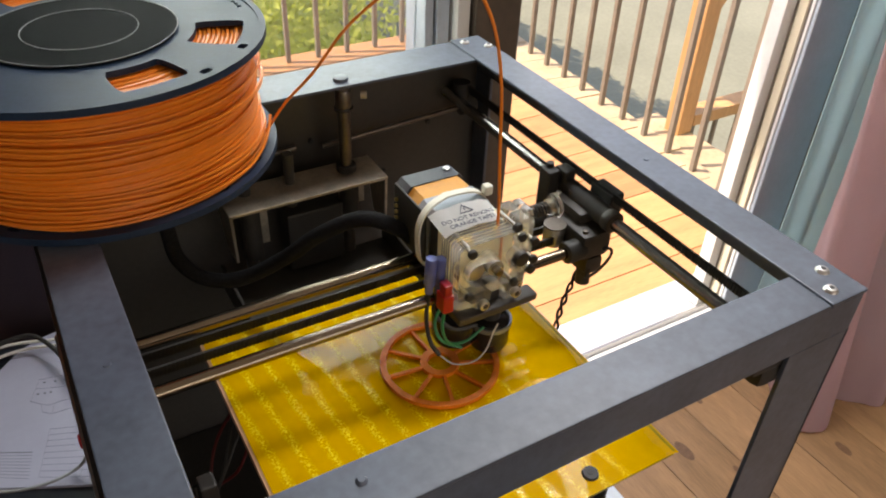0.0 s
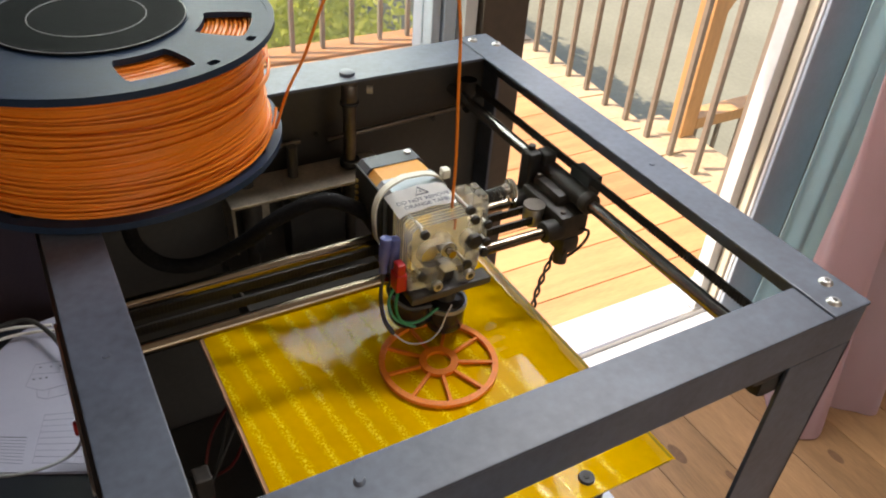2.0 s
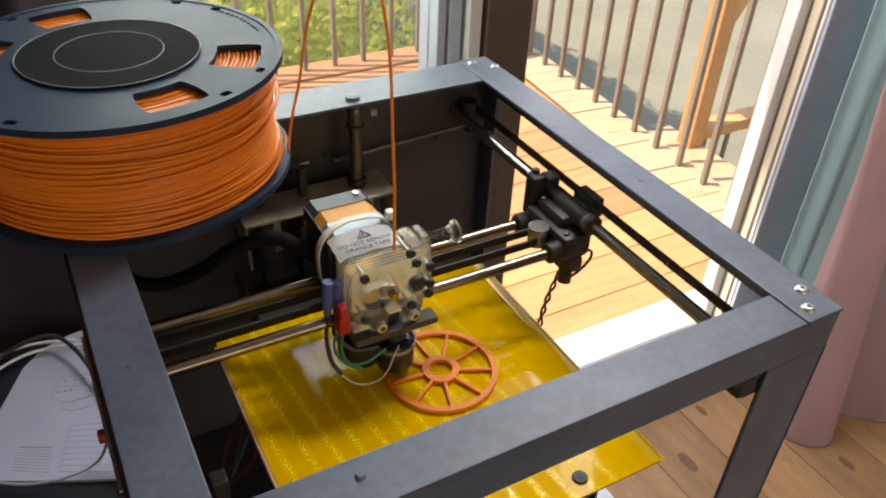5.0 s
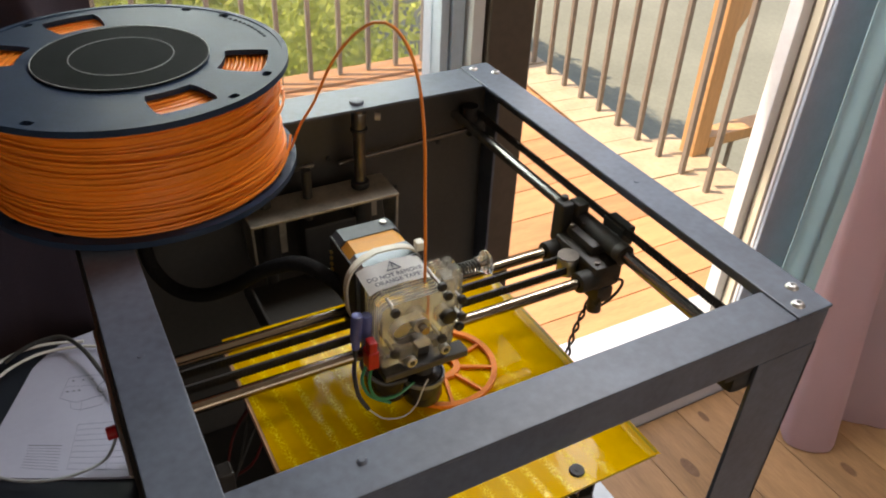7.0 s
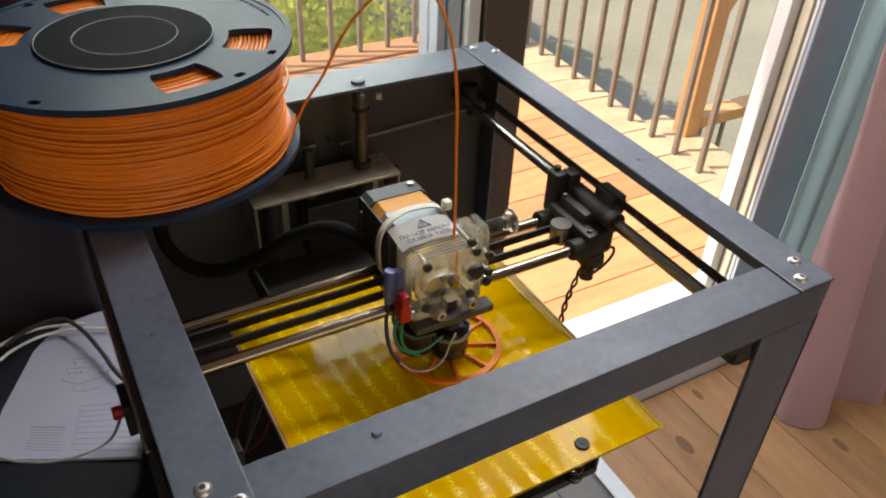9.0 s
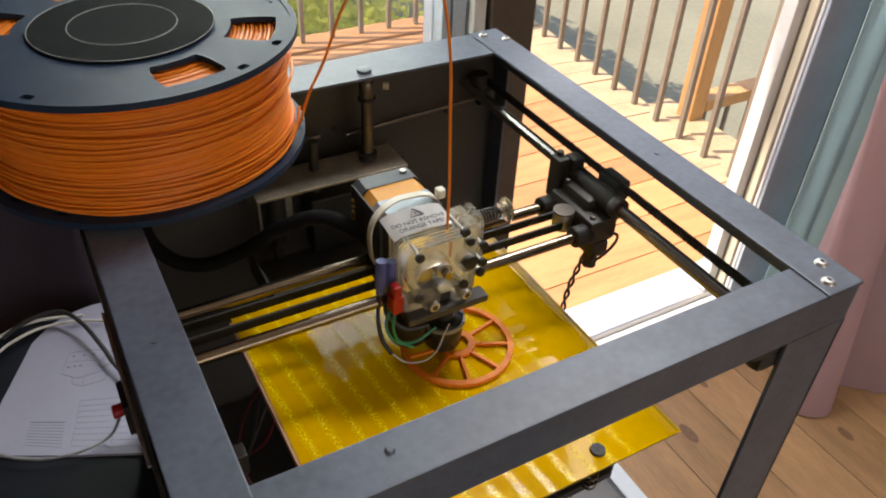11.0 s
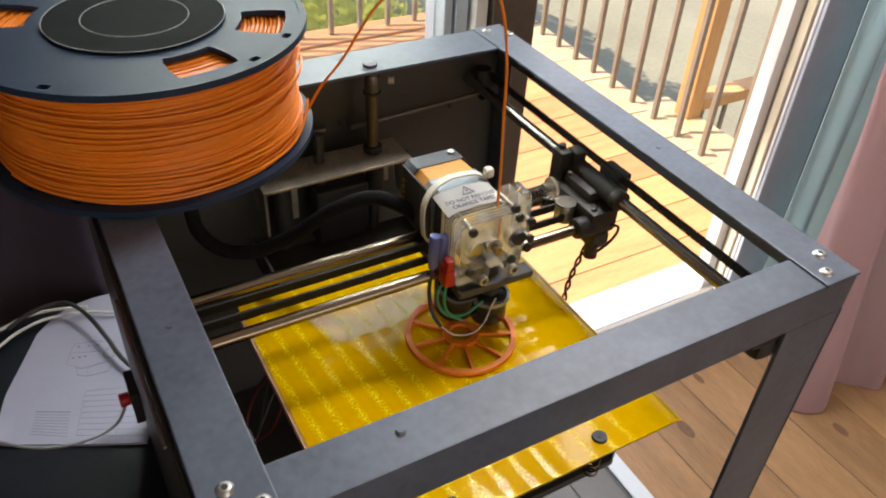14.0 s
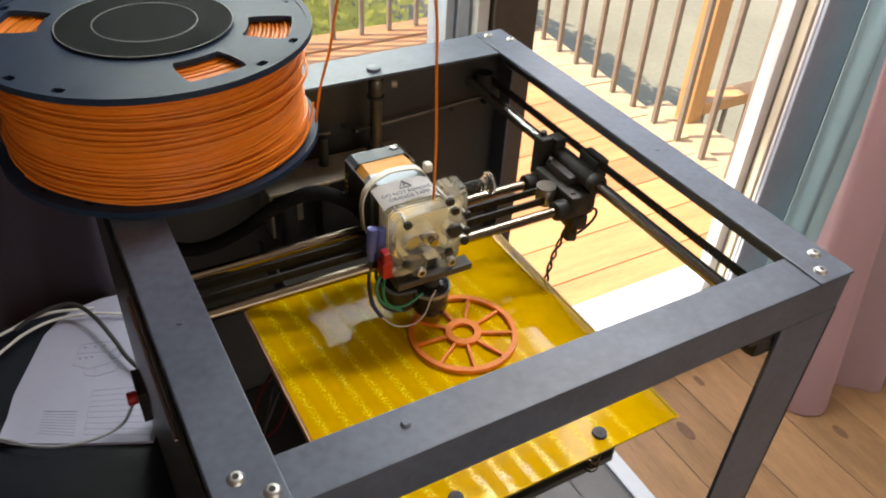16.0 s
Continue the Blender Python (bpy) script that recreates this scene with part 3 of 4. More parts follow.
stroke("drawing", [(-0.0720 + 0.0060 * math.cos(a * 0.524), 0.1050 + 0.0075 * math.sin(a * 0.524)) for a in range(13)], 0.0006)
stroke("drawing", [(-0.0720 + 0.0030 * math.cos(a * 0.524), 0.1050 + 0.004 * math.sin(a * 0.524)) for a in range(13)], 0.0003)
stroke("drawing", [(-0.1115, 0.106), (-0.095, 0.107), (-0.080, 0.108)], 0.0002)
for dx in (0, 0.010, 0.019):
    stroke("drawing", [(-0.107 + dx, 0.1145 + dx * 0.1), (-0.105 + dx, 0.1145 + dx * 0.1)], 0.0009)
    stroke("drawing", [(-0.108 + dx * 0.6, 0.099 + dx * 0.1), (-0.106 + dx * 0.6, 0.099 + dx * 0.1)], 0.0010)

cb = part("cable", tube(curve([(-0.458, 0.551, TZ + 0.012), (-0.440, 0.556, TZ + 0.018), (-0.420, 0.558, TZ + 0.022), (-0.398, 0.552, TZ + 0.024), (-0.382, 0.525, TZ + 0.022), (-0.370, 0.483, TZ + 0.020), (-0.362, 0.452, TZ + 0.016), (-0.340, 0.40, TZ + 0.010)], 60), 0.0024, 8), BLACK, smooth=True)
tagged(cb, "black power cable looping over the papers", "cable")
cb = part("cable", tube(curve([(-0.66, 0.50, TZ + 0.003), (-0.56, 0.535, TZ + 0.003), (-0.472, 0.553, TZ + 0.010), (-0.443, 0.562, TZ + 0.012), (-0.415, 0.562, TZ + 0.012), (-0.38, 0.552, TZ + 0.011)], 30), 0.0017, 8), WIREW, smooth=True)
tagged(cb, "thin white cable lying over the papers", "cable")
cb = part("cable", tube(curve([(-0.66, 0.44, TZ + 0.003), (-0.56, 0.47, TZ + 0.003), (-0.474, 0.526, TZ + 0.010), (-0.451, 0.543, TZ + 0.010), (-0.422, 0.551, TZ + 0.011), (-0.385, 0.545, TZ + 0.011), (-0.352, 0.528, TZ + 0.011)], 30), 0.0016, 8), WIREW, smooth=True)
tagged(cb, "thin white cable lying over the papers", "cable")
cb = part("cable", tube(curve([(-0.62, 0.46, TZ + 0.003), (-0.53, 0.44, TZ + 0.003), (-0.485, 0.406, TZ + 0.010), (-0.463, 0.386, TZ + 0.011), (-0.436, 0.372, TZ + 0.011), (-0.408, 0.367, TZ + 0.012), (-0.384, 0.372, TZ + 0.014), (-0.370, 0.350, TZ + 0.060), (-0.366, 0.320, TZ + 0.095)], 40), 0.0015, 8), PALE, smooth=True)
tagged(cb, "thin grey cable from the printer across the papers", "cable")

# ---- printer ----
X0, Y1, ZT = -0.357, 0.371, 0.90
FW, TK = 0.027, 0.0022
printer = thing("printer", (-0.18, 0.185, TZ), "open dark grey steel 3D printer with a yellow print bed", "3D printer")
part("front_beam", B((X0 + FW, -FW, 0.0, 0.026, ZT - TK - 0.0012, ZT - 0.0012), (X0 + 0.001, -0.001, 0.0, TK, ZT - FW, ZT - TK - 0.001), bevel=0.0005), STEEL, printer)
part("back_beam", B((X0 + FW, -FW, Y1 - 0.040, Y1, ZT - TK - 0.0012, ZT - 0.0012), (X0 + 0.001, -0.001, Y1 - TK, Y1, ZT - FW, ZT - TK - 0.001), bevel=0.0005), STEEL, printer)
part("side_beam", B((-FW, 0.0, -0.0006, Y1 + 0.0006, ZT - TK, ZT), (-TK, 0.0, TK, Y1 - TK, ZT - FW, ZT - TK), bevel=0.0008), STEEL, printer)
part("side_beam", B((X0, X0 + 0.028, -0.0006, Y1 + 0.0006, ZT - TK, ZT), (X0, X0 + TK, TK, Y1 - TK, ZT - FW, ZT - TK), bevel=0.0008), STEEL, printer)
for sx, px in ((-1, 0.0), (1, X0)):
    for sy, py in ((1, 0.0), (-1, Y1)):
        part("corner_post", B(*[tuple(v for a, b in ((px, px + sx * wx), (py, py + sy * wy)) for v in (min(a, b), max(a, b))) + (TZ, ZT - FW - 0.0003) for wx, wy in ((0.046 if px == 0.0 and py == 0.0 else FW, TK * 1.2), (TK * 1.2, 0.014 if px == 0.0 and py == 0.0 else FW))], bevel=0.0005), STEEL, printer)
part("left_panel", B((X0 - 0.0025, X0 - 0.0005, 0.012, Y1 - 0.004, TZ + 0.004, ZT - FW + 0.012), bevel=0.0004), PANEL, printer)
part("panel_strip", B((X0 - 0.0045, X0 - 0.0025, 0.075, 0.185, ZT - 0.030, ZT - 0.0285), bevel=0.0005), SCREW, printer, "bare metal strip")
part("back_panel", B((X0 + 0.004, -0.003, Y1 - 0.0062, Y1 - 0.004, TZ + 0.004, ZT - 0.006), bevel=0.0004), PANEL, printer)
part("base_plate", B((X0 + 0.004, -0.004, 0.006, Y1 - 0.008, TZ + 0.002, TZ + 0.010), bevel=0.001), PANEL, printer)


def pan_screw(x, y, z, r=0.0042, m=None, parent=None):
    bm = cyl((x, y, z - 0.0004), (x, y, z + 0.0017), r, 22, r2=r * 0.62, bevel=0.0005)
    part("screw", bm, m or SCREW, parent or printer, smooth=True)
    part("screw_socket", cyl((x, y, z + 0.0012), (x, y, z + 0.00185), r * 0.36, 6), BLACK, parent or printer)


for x, y in ((-0.009, 0.0205), (-0.0185, 0.0078), (-0.0185, 0.362), (-0.0045, 0.348), (-0.346, 0.021), (-0.335, 0.009), (-0.348, 0.350)):
    pan_screw(x, y, ZT)
for x, y in ((-0.273, 0.016), (-0.0135, 0.150), (-0.343, 0.12)):
    part("rivet", cyl((x, y, ZT - 0.0015), (x, y, ZT + 0.0005), 0.0026, 18, r2=0.0016), STEEL, printer, smooth=True)
part("gusset", join(B((-0.066, -0.006, 0.0028, 0.028, 0.8625, 0.8745), bevel=0.004), B((-0.058, -0.012, 0.0028, 0.026, 0.850, 0.866), bevel=0.006)), BLACK, printer, "black corner bracket", True)
part("bolt", cyl((-0.034, 0.0040, 0.8485), (-0.034, 0.0015, 0.8480), 0.0011, 12), SCREW, printer, smooth=True)

# rods along y, belts
def toothed(a, b, drop, thick, pitch, tooth, side):
    """A belt between two points; width along z, teeth on one side."""
    a, b = Vector(a), Vector(b)
    d = b - a
    L, t = d.length, d.normalized()
    s = t.cross(Vector((0, 0, 1))).normalized() * side
    bm = bmesh.new()
    def bx(u0, u1, w0, w1):
        vs = [bm.verts.new(a + t * u + s * w + Vector((0, 0, z))) for u in (u0, u1) for w in (w0, w1) for z in (-drop, drop)]
        for f in ((0, 1, 3, 2), (4, 6, 7, 5), (0, 4, 5, 1), (2, 3, 7, 6), (0, 2, 6, 4), (1, 5, 7, 3)):
            bm.faces.new([vs[i] for i in f])
    bx(0, L, 0, thick)
    for i in range(int(L / pitch)):
        bx(i * pitch, i * pitch + pitch * 0.5, -tooth, 0.0001)
    return bm


for x in (-0.034, -0.344):
    part("rod", cyl((x, 0.003, 0.860), (x, Y1 - 0.007, 0.860), 0.0044, 20), RODY, printer, "polished steel rod", True)
    part("belt", toothed((x + 0.0125, 0.004, 0.866), (x + 0.0125, Y1 - 0.02, 0.866), 0.003, 0.0013, 0.0022, 0.0008, 1), RUBBER, printer, "black toothed belt")
    part("pulley", cyl((x + 0.008, Y1 - 0.02, 0.855), (x + 0.008, Y1 - 0.02, 0.872), 0.007, 18), BLACK, printer, smooth=True)

# z axis at the back
part("lead_screw", cyl((-0.138, 0.336, TZ + 0.012), (-0.138, 0.336, ZT - 0.004), 0.0048, 18), GUN, printer, "dull vertical rod", True)
part("nut", cyl((-0.137, 0.342, ZT - 0.002), (-0.137, 0.342, ZT + 0.0012), 0.0056, 20, bevel=0.0008), STEEL, printer, "round bolt head", True)
part("collar", cyl((-0.138, 0.336, ZT - 0.020), (-0.138, 0.336, ZT - 0.006), 0.0060, 18, bevel=0.001), GUN, printer, smooth=True)
part("collar_ring", cyl((-0.138, 0.336, ZT - 0.022), (-0.138, 0.336, ZT - 0.020), 0.0070, 18), BLACK, printer, smooth=True)
part("thumb_nut", cyl((-0.124, 0.336, ZT - 0.013), (-0.120, 0.334, ZT - 0.013), 0.0030, 14), BRACK, printer, smooth=True)
part("collar", cyl((-0.138, 0.336, 0.826), (-0.138, 0.336, 0.832), 0.0078, 18, bevel=0.001), BLACK, printer, smooth=True)
part("guide_rod", cyl((-0.183, 0.340, TZ + 0.012), (-0.183, 0.340, 0.85), 0.004, 14), PANEL, printer, smooth=True)
part("guide_rod", cyl((-0.219, 0.340, TZ + 0.012), (-0.219, 0.340, 0.85), 0.005, 14), PANEL, printer, smooth=True)
part("drive_shaft", cyl((-0.150, 0.352, 0.842), (-0.022, 0.352, 0.849), 0.0020, 10), GUN, printer, smooth=True)
part("drive_shaft", cyl((-0.262, 0.352, 0.842), (-0.172, 0.352, 0.846), 0.0020, 10), GUN, printer, smooth=True)
part("bearing", cyl((-0.028, 0.350, 0.852), (-0.015, 0.350, 0.852), 0.009, 18, bevel=0.001), BLACK, printer, smooth=True)
part("bed_bracket", B((-0.238, -0.112, 0.315, 0.352, 0.822, 0.8245), bevel=0.0006), BRACK, printer, "bent metal bracket of the bed lift")
for x, lean in ((-0.238, 0.004), (-0.1145, 0.006)):
    bm = B((x, x + 0.0022, 0.3155, 0.350, 0.772, 0.8218), bevel=0.0004)
    for v in bm.verts:
        v.co.x += lean * (0.822 - v.co.z) / 0.05
        v.co.y += 0.014 * (0.822 - v.co.z) / 0.05 * (v.co.y < 0.33)
    part("bracket_side", bm, BRACK, printer, "folded metal side with a bright edge")
part("bracket_web", B((-0.212, -0.118, 0.348, 0.350, 0.806, 0.8215), (-0.212, -0.201, 0.348, 0.350, 0.770, 0.8058), (-0.140, -0.118, 0.348, 0.350, 0.785, 0.8058)), BRACK, printer, "shiny zinc web")
part("lift_motor", B((-0.192, -0.146, 0.326, 0.346, 0.752, 0.804), bevel=0.002), BLACK, printer, "black lift motor behind the guide rod")
part("lift_bearing", cyl((-0.219, 0.332, 0.772), (-0.219, 0.332, 0.8215), 0.0075, 18, bevel=0.001), BLACK, printer, smooth=True)
part("lift_bearing", cyl((-0.138, 0.332, 0.790), (-0.138, 0.332, 0.8215), 0.0075, 18, bevel=0.001), BLACK, printer, smooth=True)
for x, z in ((-0.093, 0.838), (-0.092, 0.798), (-0.05, 0.835), (-0.155, 0.842)):
    part("panel_screw", cyl((x, Y1 - 0.0066, z), (x, Y1 - 0.0085, z), 0.0022, 12, bevel=0.0004), BLACK, printer, smooth=True)
part("limit_switch", B((-0.255, -0.235, 0.335, 0.360, 0.868, 0.892), bevel=0.001), BLACK, printer)
part("hook", cyl((-0.232, 0.33, 0.885), (-0.228, 0.328, 0.872), 0.003, 8, r2=0.0005), TIE, printer)
part("power_switch", B((X0 - 0.010, X0 - 0.003, 0.285, 0.315, 0.660, 0.692), bevel=0.0012), BLACK, printer)
part("red_button", cyl((X0 - 0.010, 0.30, 0.676), (X0 - 0.018, 0.30, 0.676), 0.0055, 14, bevel=0.001), RED, printer, "red push button", True)

# ---- print bed ----
BZ = 0.786
bed = part("bed_plate", B((-0.283, -0.071, 0.028, 0.243, BZ - 0.005, BZ - 0.0008), bevel=0.0006), GLASS, printer)
bed.data.materials[0] = mat("bed_glass", (0.42, 0.3, 0.01), 0.2, 0.0, 0.1, 30, 0.0)
bm = bmesh.new()
nx, ny = 60, 60
g = []
for i in range(nx + 1):
    col = []
    for j in range(ny + 1):
        u, v = i / nx, j / ny
        x, y = -0.2845 + 0.2150 * u, 0.0265 + 0.218 * v
        z = BZ + 0.000015 * noise.noise((x * 45, y * 22, 0)) + 0.000006 * noise.noise((x * 160, y * 70, 3))
        edge = max(0, u - 0.955) / 0.045
        z -= 0.002 * edge ** 2
        col.append(bm.verts.new((x, y, z)))
    g.append(col)
for i in range(nx):
    for j in range(ny):
        bm.faces.new((g[i][j], g[i + 1][j], g[i + 1][j + 1], g[i][j + 1]))
film = part("film", bm, FILM, printer, "wrinkled amber polyimide film", True)
part("bed_edge", B((-0.2865, -0.2835, 0.030, 0.240, BZ - 0.006, BZ - 0.0006)), CARD, printer, "pale orange cut edge of the bed")
part("bed_frame", B((-0.279, -0.075, 0.034, 0.238, BZ - 0.013, BZ - 0.0075), bevel=0.001), PANEL, printer)
for x, y in ((-0.126, 0.038), (-0.228, 0.038)):
    part("bed_screw", cyl((x, y, BZ - 0.001), (x, y, BZ + 0.0016), 0.0052, 20, r2=0.0044), BLACK, printer, smooth=True)
    part("bed_screw_socket", cyl((x, y, BZ + 0.0012), (x, y, BZ + 0.0019), 0.0018, 6), RUBBER, printer)
    sp = [(x + 0.004 * math.cos(a * 0.5), y + 0.004 * math.sin(a * 0.5), BZ - 0.036 + 0.00035 * a) for a in range(66)]
    part("spring", tube(sp, 0.0006, 5), CHROME, printer, "coil spring", True)
for box in ((-0.245, -0.105, 0.040, 0.338, BZ - 0.042, BZ - 0.036), (-0.1075, -0.105, 0.040, 0.338, BZ - 0.0358, BZ - 0.018), (-0.245, -0.2425, 0.040, 0.338, BZ - 0.0358, BZ - 0.018)):
    part("bed_arm", B(box, bevel=0.001), PANEL, printer)
REDW = mat("shaded_red_wire", (0.08, 0.005, 0.005), 0.5, 0.0, 0.2, 90, 0.05)
for k, (m, dx) in enumerate(((REDW, 0), (BLACK, 0.008), (REDW, 0.012), (BLACK, -0.006))):
    part("wire", tube(curve([(-0.27 + dx, 0.20, BZ - 0.012), (-0.297 + dx, 0.20 - 0.01 * k, 0.73), (-0.31 + dx * 0.6, 0.17 + 0.012 * k, 0.69), (-0.30 + dx, 0.16, 0.63), (-0.32, 0.2, TZ + 0.014)], 24), 0.0011, 6), m, printer, smooth=True)
part("connector", B((-0.316, -0.306, 0.147, 0.159, 0.744, 0.762), bevel=0.0015), BLOCK, printer, "connector darkened for the dim space beside the bed")
part("controller", B((-0.25, -0.06, 0.08, 0.22, TZ + 0.010, TZ + 0.045), bevel=0.003), PANEL, printer)

# printed wheel
wx, wy, wz = -0.158, 0.151, BZ + 0.0006
wheel = thing("printed_wheel", (wx, wy, wz), "half-printed orange spoked wheel on the yellow bed", "printed wheel")
part("rim", outline([circle(wx, wy, 0.038, 96), circle(wx, wy, 0.0342, 96)], wz, wz + 0.0028), PRINT, wheel)
part("hub", outline([circle(wx, wy, 0.0125, 48), circle(wx, wy, 0.0078, 48)], wz, wz + 0.0028), PRINT, wheel)
for k in range(9):
    bm = B((0.0118, 0.0350, -0.0011, 0.0011, 0, 0.0022), bevel=0.0002)
    bm.transform(Matrix.Translation((wx, wy, wz)) @ Matrix.Rotation(radians(14 + 40 * k), 4, "Z"))
    part("spoke", bm, PRINT, wheel)

# ---- filament spool ----
SC, SR, SZ0, SZ1 = (-0.305, 0.306), 0.100, 0.9012, 0.975
spool = thing("filament_spool", (*SC, SZ0), "large spool of glossy orange filament with dark blue-black plastic flanges", "spool")


def window_loop(a0, r0, r1, half):
    pts = []
    a0 = radians(a0)
    for r, sgn in ((r0, 1), (r1, -1)):
        h = half * (1.0 if r == r1 else 0.8) / r
        for k in range(7):
            pts.append((r, a0 + sgn * (h - 2 * h * k / 6) * 1))
    out = []
    cx = sum(r * math.cos(a) for r, a in pts) / len(pts)
    cy = sum(r * math.sin(a) for r, a in pts) / len(pts)
    for r, a in pts:
        x, y = r * math.cos(a), r * math.sin(a)
        corner = abs(abs(a - a0) - half * (1.0 if r == r1 else 0.8) / r) < 1e-6
        k = 1.02 if corner else 1.0
        out.append((SC[0] + cx + (x - cx) * k, SC[1] + cy + (y - cy) * k))
    return out


def rounded(loop):
    """Corners eased by cutting twice."""
    for _ in range(2):
        out = []
        for p, q in zip(loop, loop[1:] + loop[:1]):
            out += [(p[0] * 0.75 + q[0] * 0.25, p[1] * 0.75 + q[1] * 0.25), (p[0] * 0.25 + q[0] * 0.75, p[1] * 0.25 + q[1] * 0.75)]
        loop = out
    return loop


def slot_loop(a0):
    a0, r = radians(a0), 0.0925
    return [(SC[0] + (r + dr) * math.cos(a0 + da), SC[1] + (r + dr) * math.sin(a0 + da)) for dr, da in ((-0.0018, -0.036), (0.0018, -0.036), (0.0026, 0), (0.0018, 0.036), (-0.0018, 0.036), (-0.0026, 0))]


WINS = [rounded(window_loop(a, 0.0610, 0.0875, 0.0188)) for a in (-76, -25, 104, 155)]
SLOTS = [slot_loop(a) for a in (-38, -60, -130, 53, 34, 142, 120, -150)]
part("flange", outline([circle(*SC, SR, 128), circle(*SC, 0.030, 64)] + WINS + SLOTS, SZ1 - 0.0034, SZ1), SPOOL, spool)
part("flange_rim", outline([circle(*SC, SR, 128), circle(*SC, 0.0962, 128)], SZ1, SZ1 + 0.0006), SPOOL, spool)
part("flange", outline([circle(*SC, SR, 128), circle(*SC, 0.030, 64)] + SLOTS, SZ0, SZ0 + 0.004), SPOOL, spool)
part("hub_disc", outline([circle(*SC, 0.0515, 96)], SZ1 + 0.0006, SZ1 + 0.0016), HUB, spool, "matt black hub disc")
for r in (0.0515, 0.0305):
    part("hub_ring", tube([(SC[0] + r * math.cos(i * math.tau / 96), SC[1] + r * math.sin(i * math.tau / 96), SZ1 + 0.0017) for i in range(96)], 0.00028, 6, True), PALE, spool, "pale edge line", True)
part("core", outline([circle(*SC, 0.046, 64), circle(*SC, 0.027, 64)], SZ0 + 0.004, SZ1 - 0.004), HUB, spool)
for k in range(12):
    a = radians(2 + 3.0 * k)
    bm = B((0.0895, 0.0915, -0.0007 - 0.0004 * (k % 3), 0.0007, SZ1 + 0.0001, SZ1 + 0.0004))
    bm.transform(Matrix.Translation((*SC, 0)) @ Matrix.Rotation(a, 4, "Z"))
    part("text_bar", bm, HUB, spool)


def turn(fn, n, r, seg):
    """One turn of filament round the spool; fn gives radius and height at an angle."""
    pts = []
    for i in range(n):
        a = i * math.tau / n
        rr, z = fn(a)
        pts.append((SC[0] + rr * math.cos(a), SC[1] + rr * math.sin(a), z))
    part("filament_turn", tube(pts, r, seg, True), ORANGE, spool, smooth=True)


rng = random.Random(11)
ROWS_W = 35
for k in range(ROWS_W):
    z0 = SZ0 + 0.0050 + (SZ1 - SZ0 - 0.0100) * k / (ROWS_W - 1)
    amp, ph, am2, ph2, rr = rng.uniform(0.0002, 0.0011), rng.uniform(0, 6.28), rng.uniform(0.0001, 0.0005), rng.uniform(0, 6.28), 0.0905 + rng.uniform(-0.0010, 0.0008)
    turn(lambda a: (rr + 0.0005 * math.sin(3 * a + ph), z0 + amp * math.sin(a + ph) + am2 * math.sin(4 * a + ph2)), 110, 0.00096, 6)
for k in range(9):
    zc, tilt, ph = SZ0 + 0.006 + 0.013 * rng.random() + (0.04 if k > 5 else 0), rng.uniform(0.002, 0.006), rng.uniform(3.3, 5.6)
    turn(lambda a: (0.0917 + 0.0004 * k, max(SZ0 + 0.005, zc + tilt * math.sin(a + ph))), 110, 0.00088, 6)
for k in range(17):
    turn(lambda a: (0.0475 + 0.00255 * k, SZ1 - 0.0052 - 0.0006 * (k % 2) + 0.0004 * math.sin(2 * a + k)), 80, 0.00105, 6)
part("wound_backing", outline([circle(*SC, 0.0898, 96), circle(*SC, 0.046, 64)], SZ0 + 0.0052, SZ1 - 0.0072), ORANGE, spool)
S0 = Vector((-0.2115, 0.2690, 0.9190))
part("loose_turn", tube([(SC[0] + (0.0935 + 0.004 * max(0, 1 - abs(a) / 0.9)) * math.cos(a - 0.38), SC[1] + (0.0935 + 0.004 * max(0, 1 - abs(a) / 0.9)) * math.sin(a - 0.38), SZ0 + 0.0075 + 0.012 * max(0.0, 1 + a / 0.5) ** 2) for a in (-2.4 + i * 2.4 / 50 for i in range(51))], 0.00088, 6), ORANGE, spool, smooth=True)

# ---- moving parts: gantry along y, print head along x and y ----
HZ = 0.84
gantry = new("gantry")
gantry.parent = printer
gantry["label"] = "twin steel rods and belts between black carriage blocks"
OFFS = ORIGIN["printer"]
for y in (-0.020, 0.020):
    part("rod", cyl((-0.340, y, 0), (-0.050, y, 0), 0.0038, 20), CHROME, gantry, "polished steel rod", True)
for y, z in ((-0.0075, 0.002), (0.0055, 0.002)):
    part("belt", toothed((-0.338, y, z), (-0.045, y, z), 0.003, 0.0013, 0.0022, 0.0006, -1), RUBBER, gantry, "black toothed belt")
part("carriage_block", join(B((-0.054, -0.030, -0.026, 0.024, -0.008, 0.012), (-0.048, -0.032, -0.012, 0.020, 0.011, 0.020), (-0.050, -0.035, -0.027, -0.008, -0.020, -0.006), bevel=0.0042), cyl((-0.046, -0.022, -0.030), (-0.044, -0.018, -0.012), 0.0050, 16, bevel=0.0015), cyl((-0.034, -0.030, 0.020), (-0.034, -0.022, 0.020), 0.0076, 22, bevel=0.0015), cyl((-0.038, 0.010, 0.018), (-0.038, 0.010, 0.0245), 0.0030, 14, bevel=0.0008)), BLOCK, gantry, smooth=True)
for ix, iy, iz in ((-0.049, -0.020, 0.0125), (-0.034, 0.004, 0.0205), (-0.045, 0.016, 0.0205)):
    part("block_screw", cyl((ix, iy, iz - 0.002), (ix, iy, iz + 0.0012), 0.0019, 12, bevel=0.0004), GUN, gantry, smooth=True)
part("carriage_block", B((-0.352, -0.332, -0.028, 0.030, -0.010, 0.022), bevel=0.003), BLACK, gantry, smooth=True)
